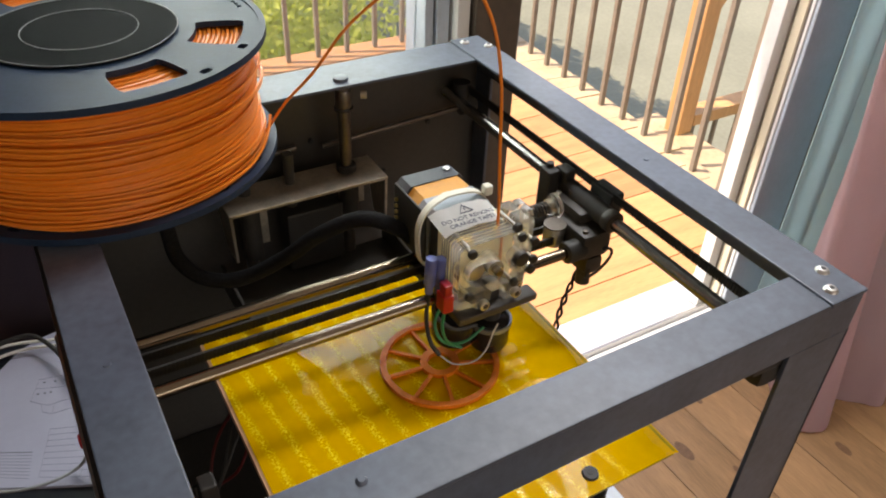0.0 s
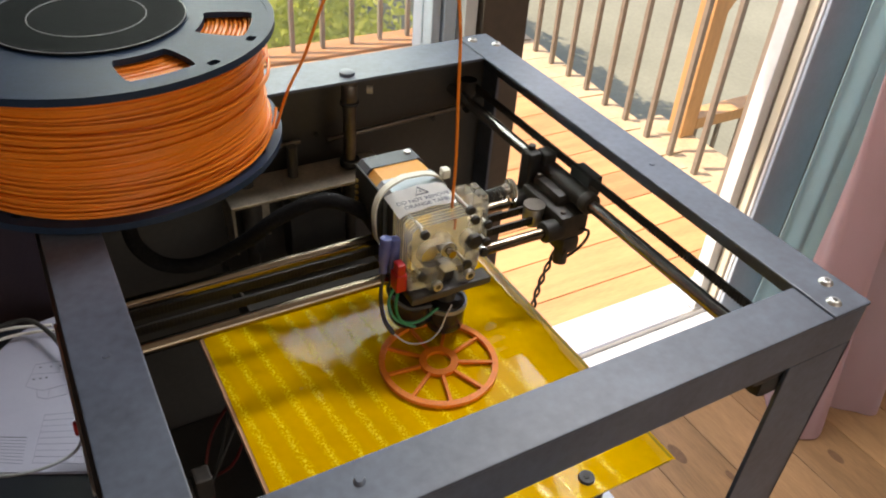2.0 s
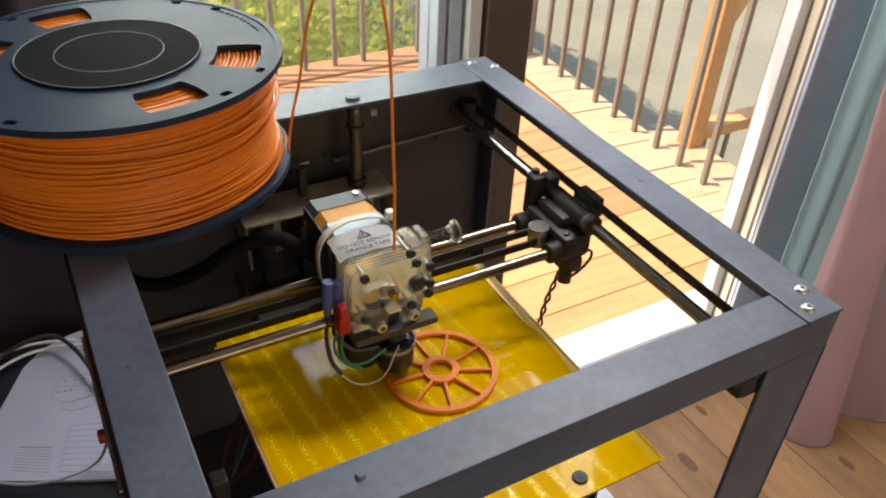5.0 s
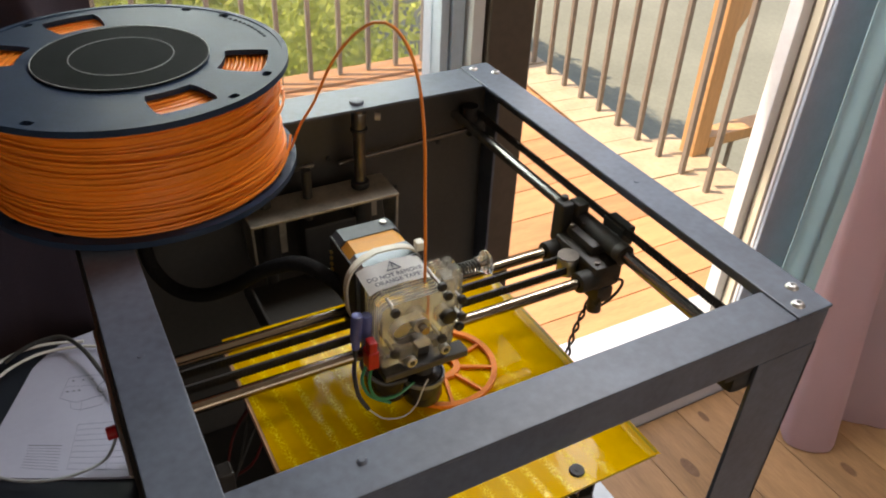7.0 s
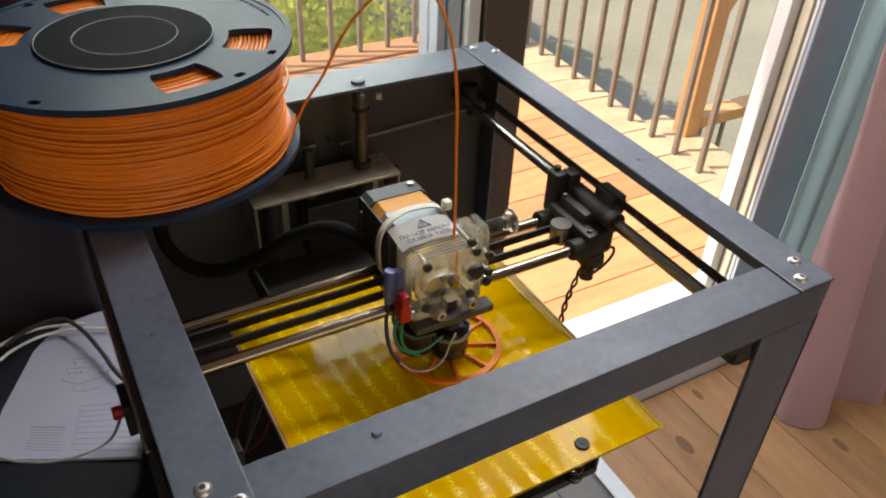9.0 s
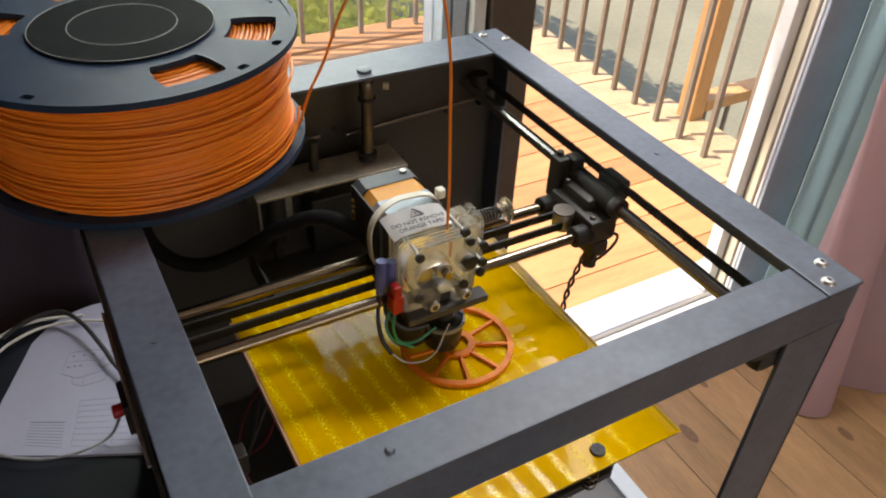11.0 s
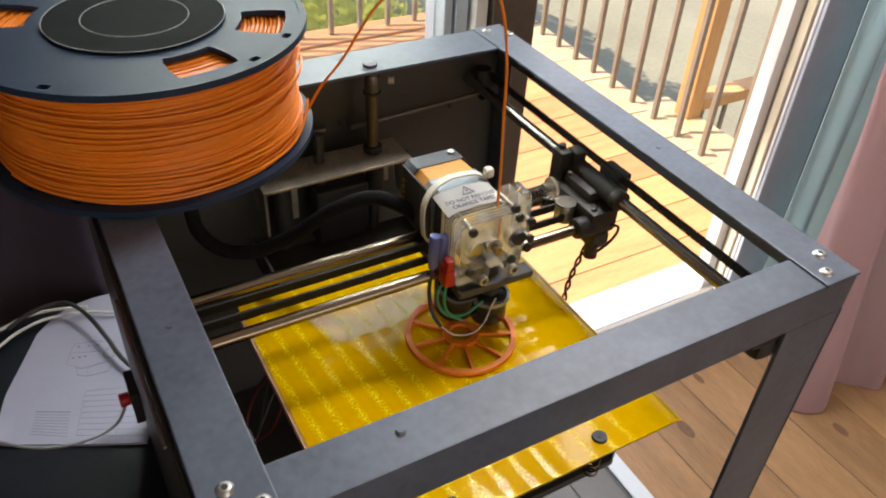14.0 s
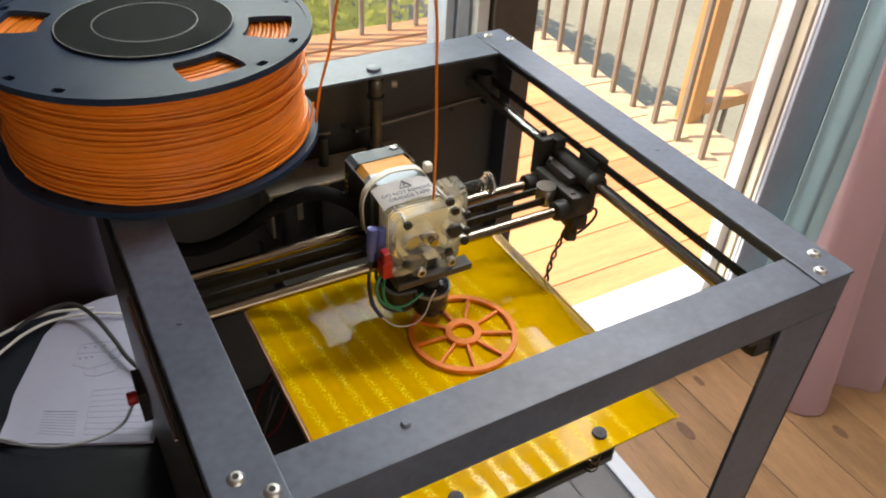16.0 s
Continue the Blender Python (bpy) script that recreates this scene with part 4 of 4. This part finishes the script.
part("rod_collar", cyl((-0.064, -0.020, 0), (-0.050, -0.020, 0), 0.0075, 18, bevel=0.001), BLACK, gantry, smooth=True)
part("rod_collar", cyl((-0.064, 0.020, 0), (-0.050, 0.020, 0), 0.0075, 18, bevel=0.001), BLACK, gantry, smooth=True)
part("bearing", cyl((-0.034, -0.024, 0.020), (-0.034, 0.026, 0.020), 0.0072, 20, bevel=0.001), BLACK, gantry, smooth=True)
part("clamp", B((-0.050, -0.040, 0.022, 0.034, 0.000, 0.034), (-0.040, -0.030, 0.018, 0.030, 0.022, 0.034), bevel=0.002), BLACK, gantry)
part("clamp_screw", cyl((-0.044, 0.030, 0.033), (-0.044, 0.030, 0.037), 0.0026, 14), BLACK, gantry, smooth=True)
part("idler_pulley", cyl((-0.060, -0.002, -0.004), (-0.060, -0.002, 0.010), 0.0072, 20, bevel=0.0008), SCREW, gantry, "metal idler pulley", True)
part("idler_flange", cyl((-0.060, -0.002, 0.010), (-0.060, -0.002, 0.0112), 0.0076, 20), GUN, gantry, smooth=True)
part("limit_switch", B((-0.023, -0.012, -0.012, 0.010, 0.012, 0.027), bevel=0.001), BLACK, gantry)
part("switch_cover", B((-0.028, -0.0229, -0.008, 0.006, 0.010, 0.020)), BLUEGREY, gantry)
part("switch_wire", tube([(-0.038 + 0.010 * math.sin(a * 0.35) - 0.0, -0.026 - 0.002 * math.cos(a * 0.35), -0.012 + 0.012 * math.cos(a * 0.30)) for a in range(16)], 0.0011, 6), BLACK, gantry, smooth=True)
for ph in (0, math.pi):
    pts = []
    for i in range(70):
        u = i / 69
        base = Vector((-0.044 - 0.012 * u - 0.008 * math.sin(2 * u), -0.016 - 0.012 * u + 0.006 * math.sin(3 * u), -0.020 - 0.085 * u))
        pts.append(base + Vector((0.0014 * math.cos(26 * u + ph), 0.0014 * math.sin(26 * u + ph), 0)))
    part("twisted_wire", tube(pts, 0.0010, 6), BLACK, gantry, "black and brown twisted wire", True)

head = new("print_head")
head.parent = printer
head["label"] = "direct-drive extruder with clear acrylic body and stepper motor"


def chamfer(w, c):
    return [(-w + c, -w), (w - c, -w), (w, -w + c), (w, w - c), (w - c, w), (-w + c, w), (-w, w - c), (-w, -w + c)]


MZ = 0.0255


def slab(loops, y0, y1):
    """A plate standing in the x-z plane between y0 and y1; loops are (x, z)."""
    bm = outline(loops, 0, 1)
    for v in bm.verts:
        x, z, t = v.co
        v.co = (x, y1 + (y0 - y1) * t, z)
    return bm


def sq(w, c):
    return [(x, z + MZ) for x, z in chamfer(w, c)]


part("motor_end_cap", slab([sq(0.0211, 0.004)], 0.031, 0.0445), ENDCAP, head, "black motor end cap")
part("motor_body", slab([sq(0.0205, 0.005)], 0.0155, 0.031), TAPE, head, "band of orange tape round the motor")
part("motor_front_cap", slab([sq(0.0211, 0.004)], 0.001, 0.0155), SILVER, head, "bare metal motor cap")
part("motor_side", B((-0.0222, -0.0208, 0.004, 0.044, 0.006, 0.044), bevel=0.0006), BLACK, head)
for k in range(4):
    part("motor_pin", cyl((-0.0222, 0.040, 0.034 - 0.0045 * k), (-0.0236, 0.040, 0.034 - 0.0045 * k), 0.0014, 8), BRASS, head)
part("motor_bolt", cyl((0.013, 0.040, 0.0464), (0.013, 0.040, 0.0480), 0.0024, 12, bevel=0.0006), SCREW, head, smooth=True)
part("gear_housing", slab([sq(0.0200, 0.003)], -0.012, 0.001), BLACK, head)
part("acrylic_backing", slab([[(x, z - 0.002) for x, z in sq(0.0225, 0.003)]], -0.0165, -0.0122), BACKING, head, "pale yellow plate added to brighten the clear acrylic")

# label with its warning, bent over the housing
LAB = pose(-0.0035, -0.0128, 0.0486, 6, 0, 0)
bm = bmesh.new()
gl = []
for i in range(13):
    x = -0.0205 + 0.041 * i / 12
    gl.append([bm.verts.new(LAB @ Vector((x, y, 0.0006 * math.cos(i) - 0.0035 * max(0, abs(x) - 0.014) / 0.006))) for y in (-0.0105, -0.003, 0.004, 0.0105)])
for i in range(12):
    for j in range(3):
        bm.faces.new((gl[i][j], gl[i + 1][j], gl[i + 1][j + 1], gl[i][j + 1]))
bmesh.ops.solidify(bm, geom=bm.faces[:], thickness=0.0003)
part("label", bm, LABELW, head, "white warning label", True)


def lettering(text, size, m):
    cu = bpy.data.curves.new("lettering", "FONT")
    cu.body, cu.size, cu.align_x, cu.align_y, cu.extrude = text, size, "CENTER", "CENTER", 0.00008
    tmp = bpy.data.objects.new("lettering", cu)
    scene.collection.objects.link(tmp)
    me = bpy.data.meshes.new_from_object(tmp.evaluated_get(bpy.context.evaluated_depsgraph_get()))
    bpy.data.objects.remove(tmp)
    bpy.data.curves.remove(cu)
    bm = bmesh.new()
    bm.from_mesh(me)
    bpy.data.meshes.remove(me)
    bm.transform(m)
    return bm


INKB = mat("label_ink", (0.02, 0.03, 0.09), 0.6, 0.0, 0.1, 300, 0.0)
part("lettering", lettering("DO NOT REMOVE", 0.0043, LAB @ pose(-0.0015, -0.0030, 0.0012)), INKB, head)
part("lettering", lettering("ORANGE TAPE!", 0.0043, LAB @ pose(-0.0010, -0.0074, 0.0010)), INKB, head)
tri = [LAB @ Vector(p) for p in ((-0.0042, 0.0012, 0.0012), (0.0042, 0.0012, 0.0012), (0, 0.0078, 0.0012))]
part("warning_sign", join(tube(tri, 0.00038, 5, True), tube([LAB @ Vector((0, 0.0030, 0.0013)), LAB @ Vector((0, 0.0052, 0.0013))], 0.0003, 5)), INKB, head)

# cable tie
pts = []
for i in range(48):
    a = i * math.tau / 48
    x = 0.0245 * math.copysign(abs(math.cos(a)) ** 0.7, math.cos(a))
    z = 0.0228 * math.copysign(abs(math.sin(a)) ** 0.7, math.sin(a))
    loose = 1 + 0.24 * max(0.0, -math.cos(a + 0.9)) ** 0.8 if math.cos(a + 0.9) < 0 else 1.0
    x, z = x * loose, z * loose
    pts.append((x - 0.001, 0.0050 - 0.006 * (math.cos(a) < -0.2) * abs(math.cos(a)), MZ + z))
bm = bmesh.new()
ring = []
for i, p in enumerate(pts):
    p = Vector(p)
    o = Vector((p.x, 0, p.z - MZ)).normalized() * 0.0006
    ring.append([bm.verts.new(p + s * Vector((0, 0.0024, 0)) + t * o) for s, t in ((-1, -1), (1, -1), (1, 1), (-1, 1))])
for i in range(48):
    A, C = ring[i], ring[(i + 1) % 48]
    for k in range(4):
        bm.faces.new((A[k], A[(k + 1) % 4], C[(k + 1) % 4], C[k]))
part("cable_tie", bm, TIE, head, "loose white nylon cable tie", True)
part("tie_lock", B((0.0180, 0.0235, 0.0010, 0.0068, 0.0465, 0.0530), bevel=0.0014), TIE, head)

# clear acrylic body in layers, with openings
def ell(cx, cz, rx, rz, n=28):
    return [(cx + rx * math.cos(i * math.tau / n), cz + rz * math.sin(i * math.tau / n)) for i in range(n)]


body = [(-0.0232, 0.0010), (-0.0232, 0.0435), (-0.0200, 0.0462), (0.0140, 0.0462), (0.0155, 0.0535), (0.0225, 0.0535), (0.0235, 0.0400), (0.0235, 0.0060), (0.0190, -0.0020), (0.0110, -0.0030), (0.0095, 0.0075), (0.0005, 0.0075), (-0.0010, -0.0035), (-0.0090, -0.0035), (-0.0120, 0.0010)]


def laminate(loops, y0, y1, layers):
    """A plate like slab(), its rims grooved where clear sheets meet."""
    bm = bmesh.new()
    steps = []
    for k in range(layers):
        a, b = y1 + (y0 - y1) * k / layers, y1 + (y0 - y1) * (k + 1) / layers
        steps += [(a + (b - a) * 0.0, 1), (a + (b - a) * 0.10, 0), (a + (b - a) * 0.90, 0)]
    steps.append((y0, 1))
    caps = []
    for n, lp in enumerate(loops):
        m = len(lp)
        area = sum(lp[i][0] * lp[(i + 1) % m][1] - lp[(i + 1) % m][0] * lp[i][1] for i in range(m))
        turn_in = (1 if area > 0 else -1) * (1 if n == 0 else -1) * 0.00028
        inner = []
        for i in range(m):
            dx, dz = lp[(i + 1) % m][0] - lp[i - 1][0], lp[(i + 1) % m][1] - lp[i - 1][1]
            q = math.hypot(dx, dz) or 1.0
            inner.append((lp[i][0] - dz / q * turn_in, lp[i][1] + dx / q * turn_in))
        rings = [[bm.verts.new((x, y, z)) for x, z in (inner if cut else lp)] for y, cut in steps]
        for A, C in zip(rings, rings[1:]):
            for i in range(m):
                bm.faces.new((A[i], A[(i + 1) % m], C[(i + 1) % m], C[i]))
        caps.append((rings[0], rings[-1]))
    for side in (0, 1):
        es = []
        for pair in caps:
            r = pair[side]
            es += [bm.edges.get((r[i], r[(i + 1) % len(r)])) for i in range(len(r))]
        bmesh.ops.triangle_fill(bm, use_beauty=True, use_dissolve=False, edges=es)
    return bm


def slot(x0, x1, z0, z1, n=10):
    """A slot with round ends."""
    r, zc = (z1 - z0) / 2, (z0 + z1) / 2
    return [(x1 - r + r * math.cos(a), zc + r * math.sin(a)) for a in (math.pi * (i / n - 0.5) for i in range(n + 1))] + [(x0 + r - r * math.cos(a), zc - r * math.sin(a)) for a in (math.pi * (i / n - 0.5) for i in range(n + 1))]


part("acrylic_block", laminate([body, ell(0.003, 0.0230, 0.0065, 0.0065)], -0.0270, -0.0172, 4), ACRYLIC, head, "clear acrylic sheets")
part("acrylic_block", laminate([body, slot(-0.0165, 0.0075, 0.0150, 0.0305), ell(0.0175, 0.0250, 0.0050, 0.0065)], -0.0382, -0.0276, 4), ACRYLIC, head, "clear acrylic sheets")
part("gear", cyl((-0.0095, -0.035, 0.0228), (-0.0095, -0.0275, 0.0228), 0.0058, 26, bevel=0.0006), SCREW, head, "grey toothed gear", True)
part("drive_disc", cyl((0.003, -0.0290, 0.0228), (0.003, -0.0276, 0.0228), 0.0062, 22), BRASS, head, "yellow drive disc", True)
arm = [(0.0245, 0.0120), (0.0245, 0.0470), (0.0265, 0.0520), (0.0305, 0.0520), (0.0325, 0.0450), (0.0335, 0.0180), (0.0310, 0.0110)]
for k in range(2):
    part("idler_arm", slab([arm], -0.0300 + 0.0075 * k, -0.0235 + 0.0075 * k), ACRYLIC, head, "clear acrylic idler arm")
for piece in head.children:
    if piece.data and piece.data.materials and piece.data.materials[0] == ACRYLIC:
        piece.visible_shadow = False
YF = -0.0384


def cap_screw(x, z, r=0.0029, deep=0.0020):
    part("cap_screw", cyl((x, YF + 0.001, z), (x, YF - deep, z), r, 18, bevel=0.0005), BLACK, head, "black socket screw", True)
    part("screw_socket", cyl((x, YF - deep + 0.0002, z), (x, YF - deep - 0.0002, z), r * 0.48, 6), RUBBER, head)
    part("screw_shank", cyl((x, YF + 0.001, z), (x, -0.018, z), r * 0.36, 10), SCREW, head, smooth=True)


for x, z in ((-0.0155, 0.041), (0.014, 0.050), (0.018, 0.042), (-0.0155, 0.010), (0.0155, 0.010), (0.0275, 0.036), (0.0280, 0.023), (0.0270, 0.0155)):
    cap_screw(x, z)
part("idler_bearing", cyl((0.0200, YF + 0.006, 0.0250), (0.0200, YF - 0.0012, 0.0250), 0.0050, 22, bevel=0.0008), BLACK, head, smooth=True)
part("drive_gear", cyl((0.003, -0.036, 0.0225), (0.003, -0.018, 0.0225), 0.0050, 22), SCREW, head, "knurled drive gear", True)
part("motor_shaft", cyl((0.003, YF - 0.003, 0.0225), (0.003, -0.018, 0.0225), 0.0026, 16), CHROME, head, smooth=True)
for x, z in ((-0.0050, 0.0000), (0.0175, 0.0015)):
    part("hex_screw", cyl((x, YF + 0.002, z), (x, YF - 0.0025, z), 0.0034, 18, bevel=0.0005), SCREW, head, smooth=True)
    part("screw_socket", cyl((x, YF - 0.0024, z), (x, YF - 0.0028, z), 0.0019, 6), BLACK, head)
part("tension_bolt", cyl((0.016, -0.022, 0.0435), (0.0545, -0.022, 0.0435), 0.0014, 12), CHROME, head, smooth=True)
sp = [(0.0330 + 0.00024 * a, -0.022 + 0.0038 * math.cos(a * 0.7), 0.0435 + 0.0038 * math.sin(a * 0.7)) for a in range(60)]
part("tension_spring", tube(sp, 0.0007, 6), BLACK, head, "dark coil spring", True)
part("tension_knob", cyl((0.0472, -0.022, 0.0435), (0.0525, -0.022, 0.0435), 0.0050, 20, bevel=0.0008), ACRYLIC, head, "clear thumb knob", True)
part("tension_knob", cyl((0.0525, -0.022, 0.0435), (0.0548, -0.022, 0.0435), 0.0078, 22, bevel=0.0008), ACRYLIC, head, smooth=True)

# carriage and hot end below
part("head_carriage", B((-0.022, 0.026, -0.030, 0.030, -0.0105, -0.0042), (-0.018, 0.018, -0.0275, 0.0275, -0.0105, 0.0040), bevel=0.001), BLACK, head)
part("mount_plate", B((-0.0225, 0.0335, -0.041, -0.030, -0.0095, -0.0042), bevel=0.0012), BLOCK, head, "dark brown mounting plate")
part("cold_end", B((0.000, 0.0100, YF + 0.005, -0.022, -0.004, 0.0070), bevel=0.001), BLACK, head)
part("heat_break", cyl((0.010, -0.026, -0.030), (0.010, -0.026, -0.008), 0.0065, 18), BLACK, head, smooth=True)
part("heater", cyl((0.010, -0.026, -0.0475), (0.010, -0.026, -0.0240), 0.0130, 26, bevel=0.004), GLOSSB, head, "black insulated heater", True)
part("fan_duct", cyl((-0.010, -0.016, -0.0420), (-0.010, -0.016, -0.0180), 0.0150, 24, bevel=0.005), GLOSSB, head, "glossy black blower", True)
part("heater_band", outline([ell(0.010, -0.026, 0.0141, 0.0141, 40), ell(0.010, -0.026, 0.0128, 0.0128, 40)], -0.0288, -0.0258), SILVER, head, "shiny metal band", True)
part("nozzle", cyl((0.010, -0.026, -0.0475), (0.010, -0.026, -0.0510), 0.0040, 12, r2=0.0006), BRASS, head)
# wiring
for z0, m, dx in ((0.014, BLUECRIMP, 0), (0.012, BLUECRIMP, 0.006)):
    part("crimp", cyl((-0.0330 + dx, -0.022, z0), (-0.0315 + dx, -0.0215, z0 + 0.0185), 0.0036, 14, bevel=0.001), m, head, "translucent blue crimp connector", True)
    part("crimp_collar", cyl((-0.0332 + dx, -0.0221, z0 - 0.006), (-0.0330 + dx, -0.022, z0), 0.0026, 12), m, head, smooth=True)
part("red_connector", B((-0.0310, -0.0240, -0.036, -0.027, 0.000, 0.0125), (-0.0300, -0.0250, -0.0355, -0.0285, 0.0120, 0.0200), bevel=0.0010), RED, head, "red connector")
for m, pts, r in (
    (GREEN, ((-0.026, -0.030, 0.001), (-0.030, -0.034, -0.012), (-0.026, -0.036, -0.024), (-0.014, -0.036, -0.028), (0.000, -0.034, -0.024)), 0.0010),
    (GREEN, ((-0.027, -0.028, 0.001), (-0.033, -0.030, -0.010), (-0.030, -0.034, -0.022), (-0.018, -0.038, -0.030)), 0.0010),
    (BLACK, ((-0.0332, -0.022, 0.008), (-0.0355, -0.024, -0.010), (-0.0345, -0.028, -0.026), (-0.0300, -0.032, -0.036)), 0.0014),
    (BLACK, ((-0.0275, -0.022, 0.006), (-0.030, -0.024, -0.008), (-0.020, -0.030, -0.020), (-0.004, -0.032, -0.022)), 0.0014),
    (WIREW, ((-0.030, -0.032, -0.036), (-0.022, -0.037, -0.043), (-0.010, -0.040, -0.044), (-0.002, -0.041, -0.037), (0.003, -0.040, -0.026), (0.007, -0.039, -0.020)), 0.0005),
):
    part("wire", tube(curve(pts, 20), r, 6), m, head, smooth=True)

# filament arc: a rising piece pivoting at the spool and a falling piece standing on the print head
strand = thing("filament_strand", S0, "thin orange filament arching from the spool to the print head", "filament")
RISE = [(-0.013, -0.019), (-0.0055, -0.0085), (0.0, 0.0), (0.0105, 0.0149), (0.0275, 0.0347), (0.0496, 0.0658), (0.0717, 0.0882), (0.0908, 0.1015), (0.105, 0.1062)]
FALL = [(-0.038, 0.136), (-0.027, 0.1345), (-0.016, 0.126), (-0.008, 0.108), (-0.0035, 0.081), (-0.002, 0.049), (-0.0005, 0.018), (0.0, 0.0), (0.0, -0.040)]
rise = part("rising_strand", tube([(x, 0, z) for x, _, z in curve([(a, 0, b) for a, b in RISE], 40)], 0.00092, 7), ORANGE, smooth=True)
fall = part("falling_strand", tube([(x, 0, z) for x, _, z in curve([(a, 0, b) for a, b in FALL], 50)], 0.00092, 7), ORANGE, smooth=True)
for o in (rise, fall):
    o.parent = strand

# sleeved cable: a fixed run under the spool and a stiff S that swings with the motor
Q0 = Vector((-0.322, 0.300, 0.850))
loom = thing("cable_loom", Q0, "black braided cable sleeve sagging behind the print head", "cable")
run = part("sleeve", tube(curve([(-0.020, 0.040, 0.030), (-0.008, 0.020, 0.036), (0.010, 0.000, 0.040), (0.030, -0.012, 0.040), (0.048, -0.022, 0.040)], 24), 0.0050, 10), SLEEVE, smooth=True)
swing = part("sleeve", tube(curve([(-0.150, 0, 0.038), (-0.149, 0, 0.018), (-0.148, 0, -0.004), (-0.145, 0, -0.027), (-0.130, 0, -0.042), (-0.106, 0, -0.041), (-0.076, 0, -0.023), (-0.052, 0, -0.003), (-0.024, 0, 0.010), (0.000, 0, 0.002), (0.010, 0, -0.008)], 60), 0.0050, 10), SLEEVE, smooth=True)
for o in (run, swing):
    o.parent = loom

# ---- pine floor planks and deck boards ----
rng = random.Random(21)
PW = 0.128
for i in range(-26, 23):
    x = -0.02 + PW * i
    ends = [-3.39, rng.uniform(-2.2, -1.4), rng.uniform(-0.5, 0.0), 0.538]
    for a, b in zip(ends[:-1], ends[1:]):
        part("plank", B((x + 0.0008, x + PW - 0.0008, a + 0.0008, b - 0.0008, -0.004, 0.0), bevel=0.0012), PINE, floor)
for x, y, r in ((0.545, 0.415, 0.016), (0.815, 0.276, 0.012), (0.66, 0.50, 0.010), (0.60, 0.335, 0.008), (0.92, 0.12, 0.012)):
    bm = cyl((x, y, -0.003), (x, y, 0.0004), r, 18)
    bmesh.ops.scale(bm, vec=(0.7, 1.5, 1), space=Matrix.Translation((-x, -y, 0)), verts=bm.verts)
    part("knot", bm, KNOT, floor, "dark knot in the plank")
for i in range(12):
    y = 0.764 + 0.131 * i
    part("deck_board", B((-3.0, 1.222 + 0.07 * (y - 1.0), max(y + 0.0012, 0.768), min(y + 0.1298, 2.338), -0.06, -0.020), bevel=0.003), DECK, deck)
for i in range(20):
    y = 0.79 + 0.083 * i
    part("board_end", askew(B((1.18, 1.33 + rng.uniform(-0.02, 0.035), y, y + 0.080, -0.0095, -0.009 + rng.uniform(0.001, 0.005)), bevel=0.0005)), DECKEND, deck)

# ---- motion ----
HEAD = [(0.0, -0.1335, 0.1750), (0.5, -0.1355, 0.1880), (1.0, -0.1375, 0.1910), (1.5, -0.1465, 0.2010), (2.0, -0.1505, 0.2030), (2.5, -0.1615, 0.2070), (3.0, -0.1755, 0.2060), (3.5, -0.1745, 0.2010), (4.0, -0.1825, 0.2040), (4.8, -0.1930, 0.1960), (5.6, -0.1985, 0.1840), (6.5, -0.1985, 0.1700), (7.0, -0.1945, 0.1550), (7.5, -0.1935, 0.1530), (8.0, -0.1865, 0.1490), (8.5, -0.1805, 0.1410), (9.0, -0.1725, 0.1670), (10.2, -0.1760, 0.1900), (11.5, -0.1825, 0.1720), (12.0, -0.1915, 0.1680), (12.5, -0.1775, 0.1610), (13.0, -0.1825, 0.1530), (13.5, -0.1505, 0.1570), (14.0, -0.1455, 0.1810), (14.5, -0.1475, 0.2040), (15.0, -0.1585, 0.2070), (15.5, -0.1695, 0.2070), (16.0, -0.1795, 0.2060)]


def motions():
    g_rows, h_rows, r_rows, f_rows, s_rows = [], [], [], [], []
    l1, e1 = math.hypot(*RISE[-1]), math.atan2(RISE[-1][1], RISE[-1][0])
    l2, e2 = math.hypot(*FALL[0]), math.atan2(FALL[0][1], FALL[0][0])
    for t, x, y in HEAD:
        g_rows.append((t, Matrix.Translation(Vector((0, y, HZ)) - OFFS)))
        h_rows.append((t, Matrix.Translation(Vector((x, y, HZ)) - OFFS)))
        E = Vector((x + 0.0105, y - 0.024, HZ + 0.050))
        d = Vector((E.x - S0.x, E.y - S0.y, 0))
        h, az, dz = d.length, math.atan2(d.y, d.x), E.z - S0.z
        D = math.hypot(h, dz)
        u = (l1 * l1 - l2 * l2 + D * D) / (2 * D)
        v, e = math.sqrt(l1 * l1 - u * u), math.atan2(dz, h)
        px, pz = u * math.cos(e) - v * math.sin(e), u * math.sin(e) + v * math.cos(e)
        far = min(1.0, max(0.0, (h - 0.138) / 0.018))
        qx = h + FALL[0][0]
        qz = math.sqrt(l1 * l1 - qx * qx)
        lean = -(math.atan2(pz - dz, px - h) - e2) * far
        foot = dz * far + (qz - FALL[0][1]) * (1 - far)
        px, pz = px * far + qx * (1 - far), pz * far + qz * (1 - far)
        r_rows.append((t, Matrix.Rotation(az, 4, "Z") @ Matrix.Rotation(-(math.atan2(pz, px) - e1), 4, "Y")))
        f_rows.append((t, Matrix.Translation((d.x, d.y, foot)) @ Matrix.Rotation(az, 4, "Z") @ Matrix.Rotation(lean, 4, "Y")))
        M = Vector((x - 0.024, y + 0.030, 0.855)) - Q0
        s_rows.append((t, Matrix.Translation(M) @ Matrix.Rotation(math.atan2(M.y, M.x), 4, "Z")))
    for ob, rows in ((gantry, g_rows), (head, h_rows), (rise, r_rows), (fall, f_rows), (swing, s_rows)):
        walk(ob, rows)


motions()
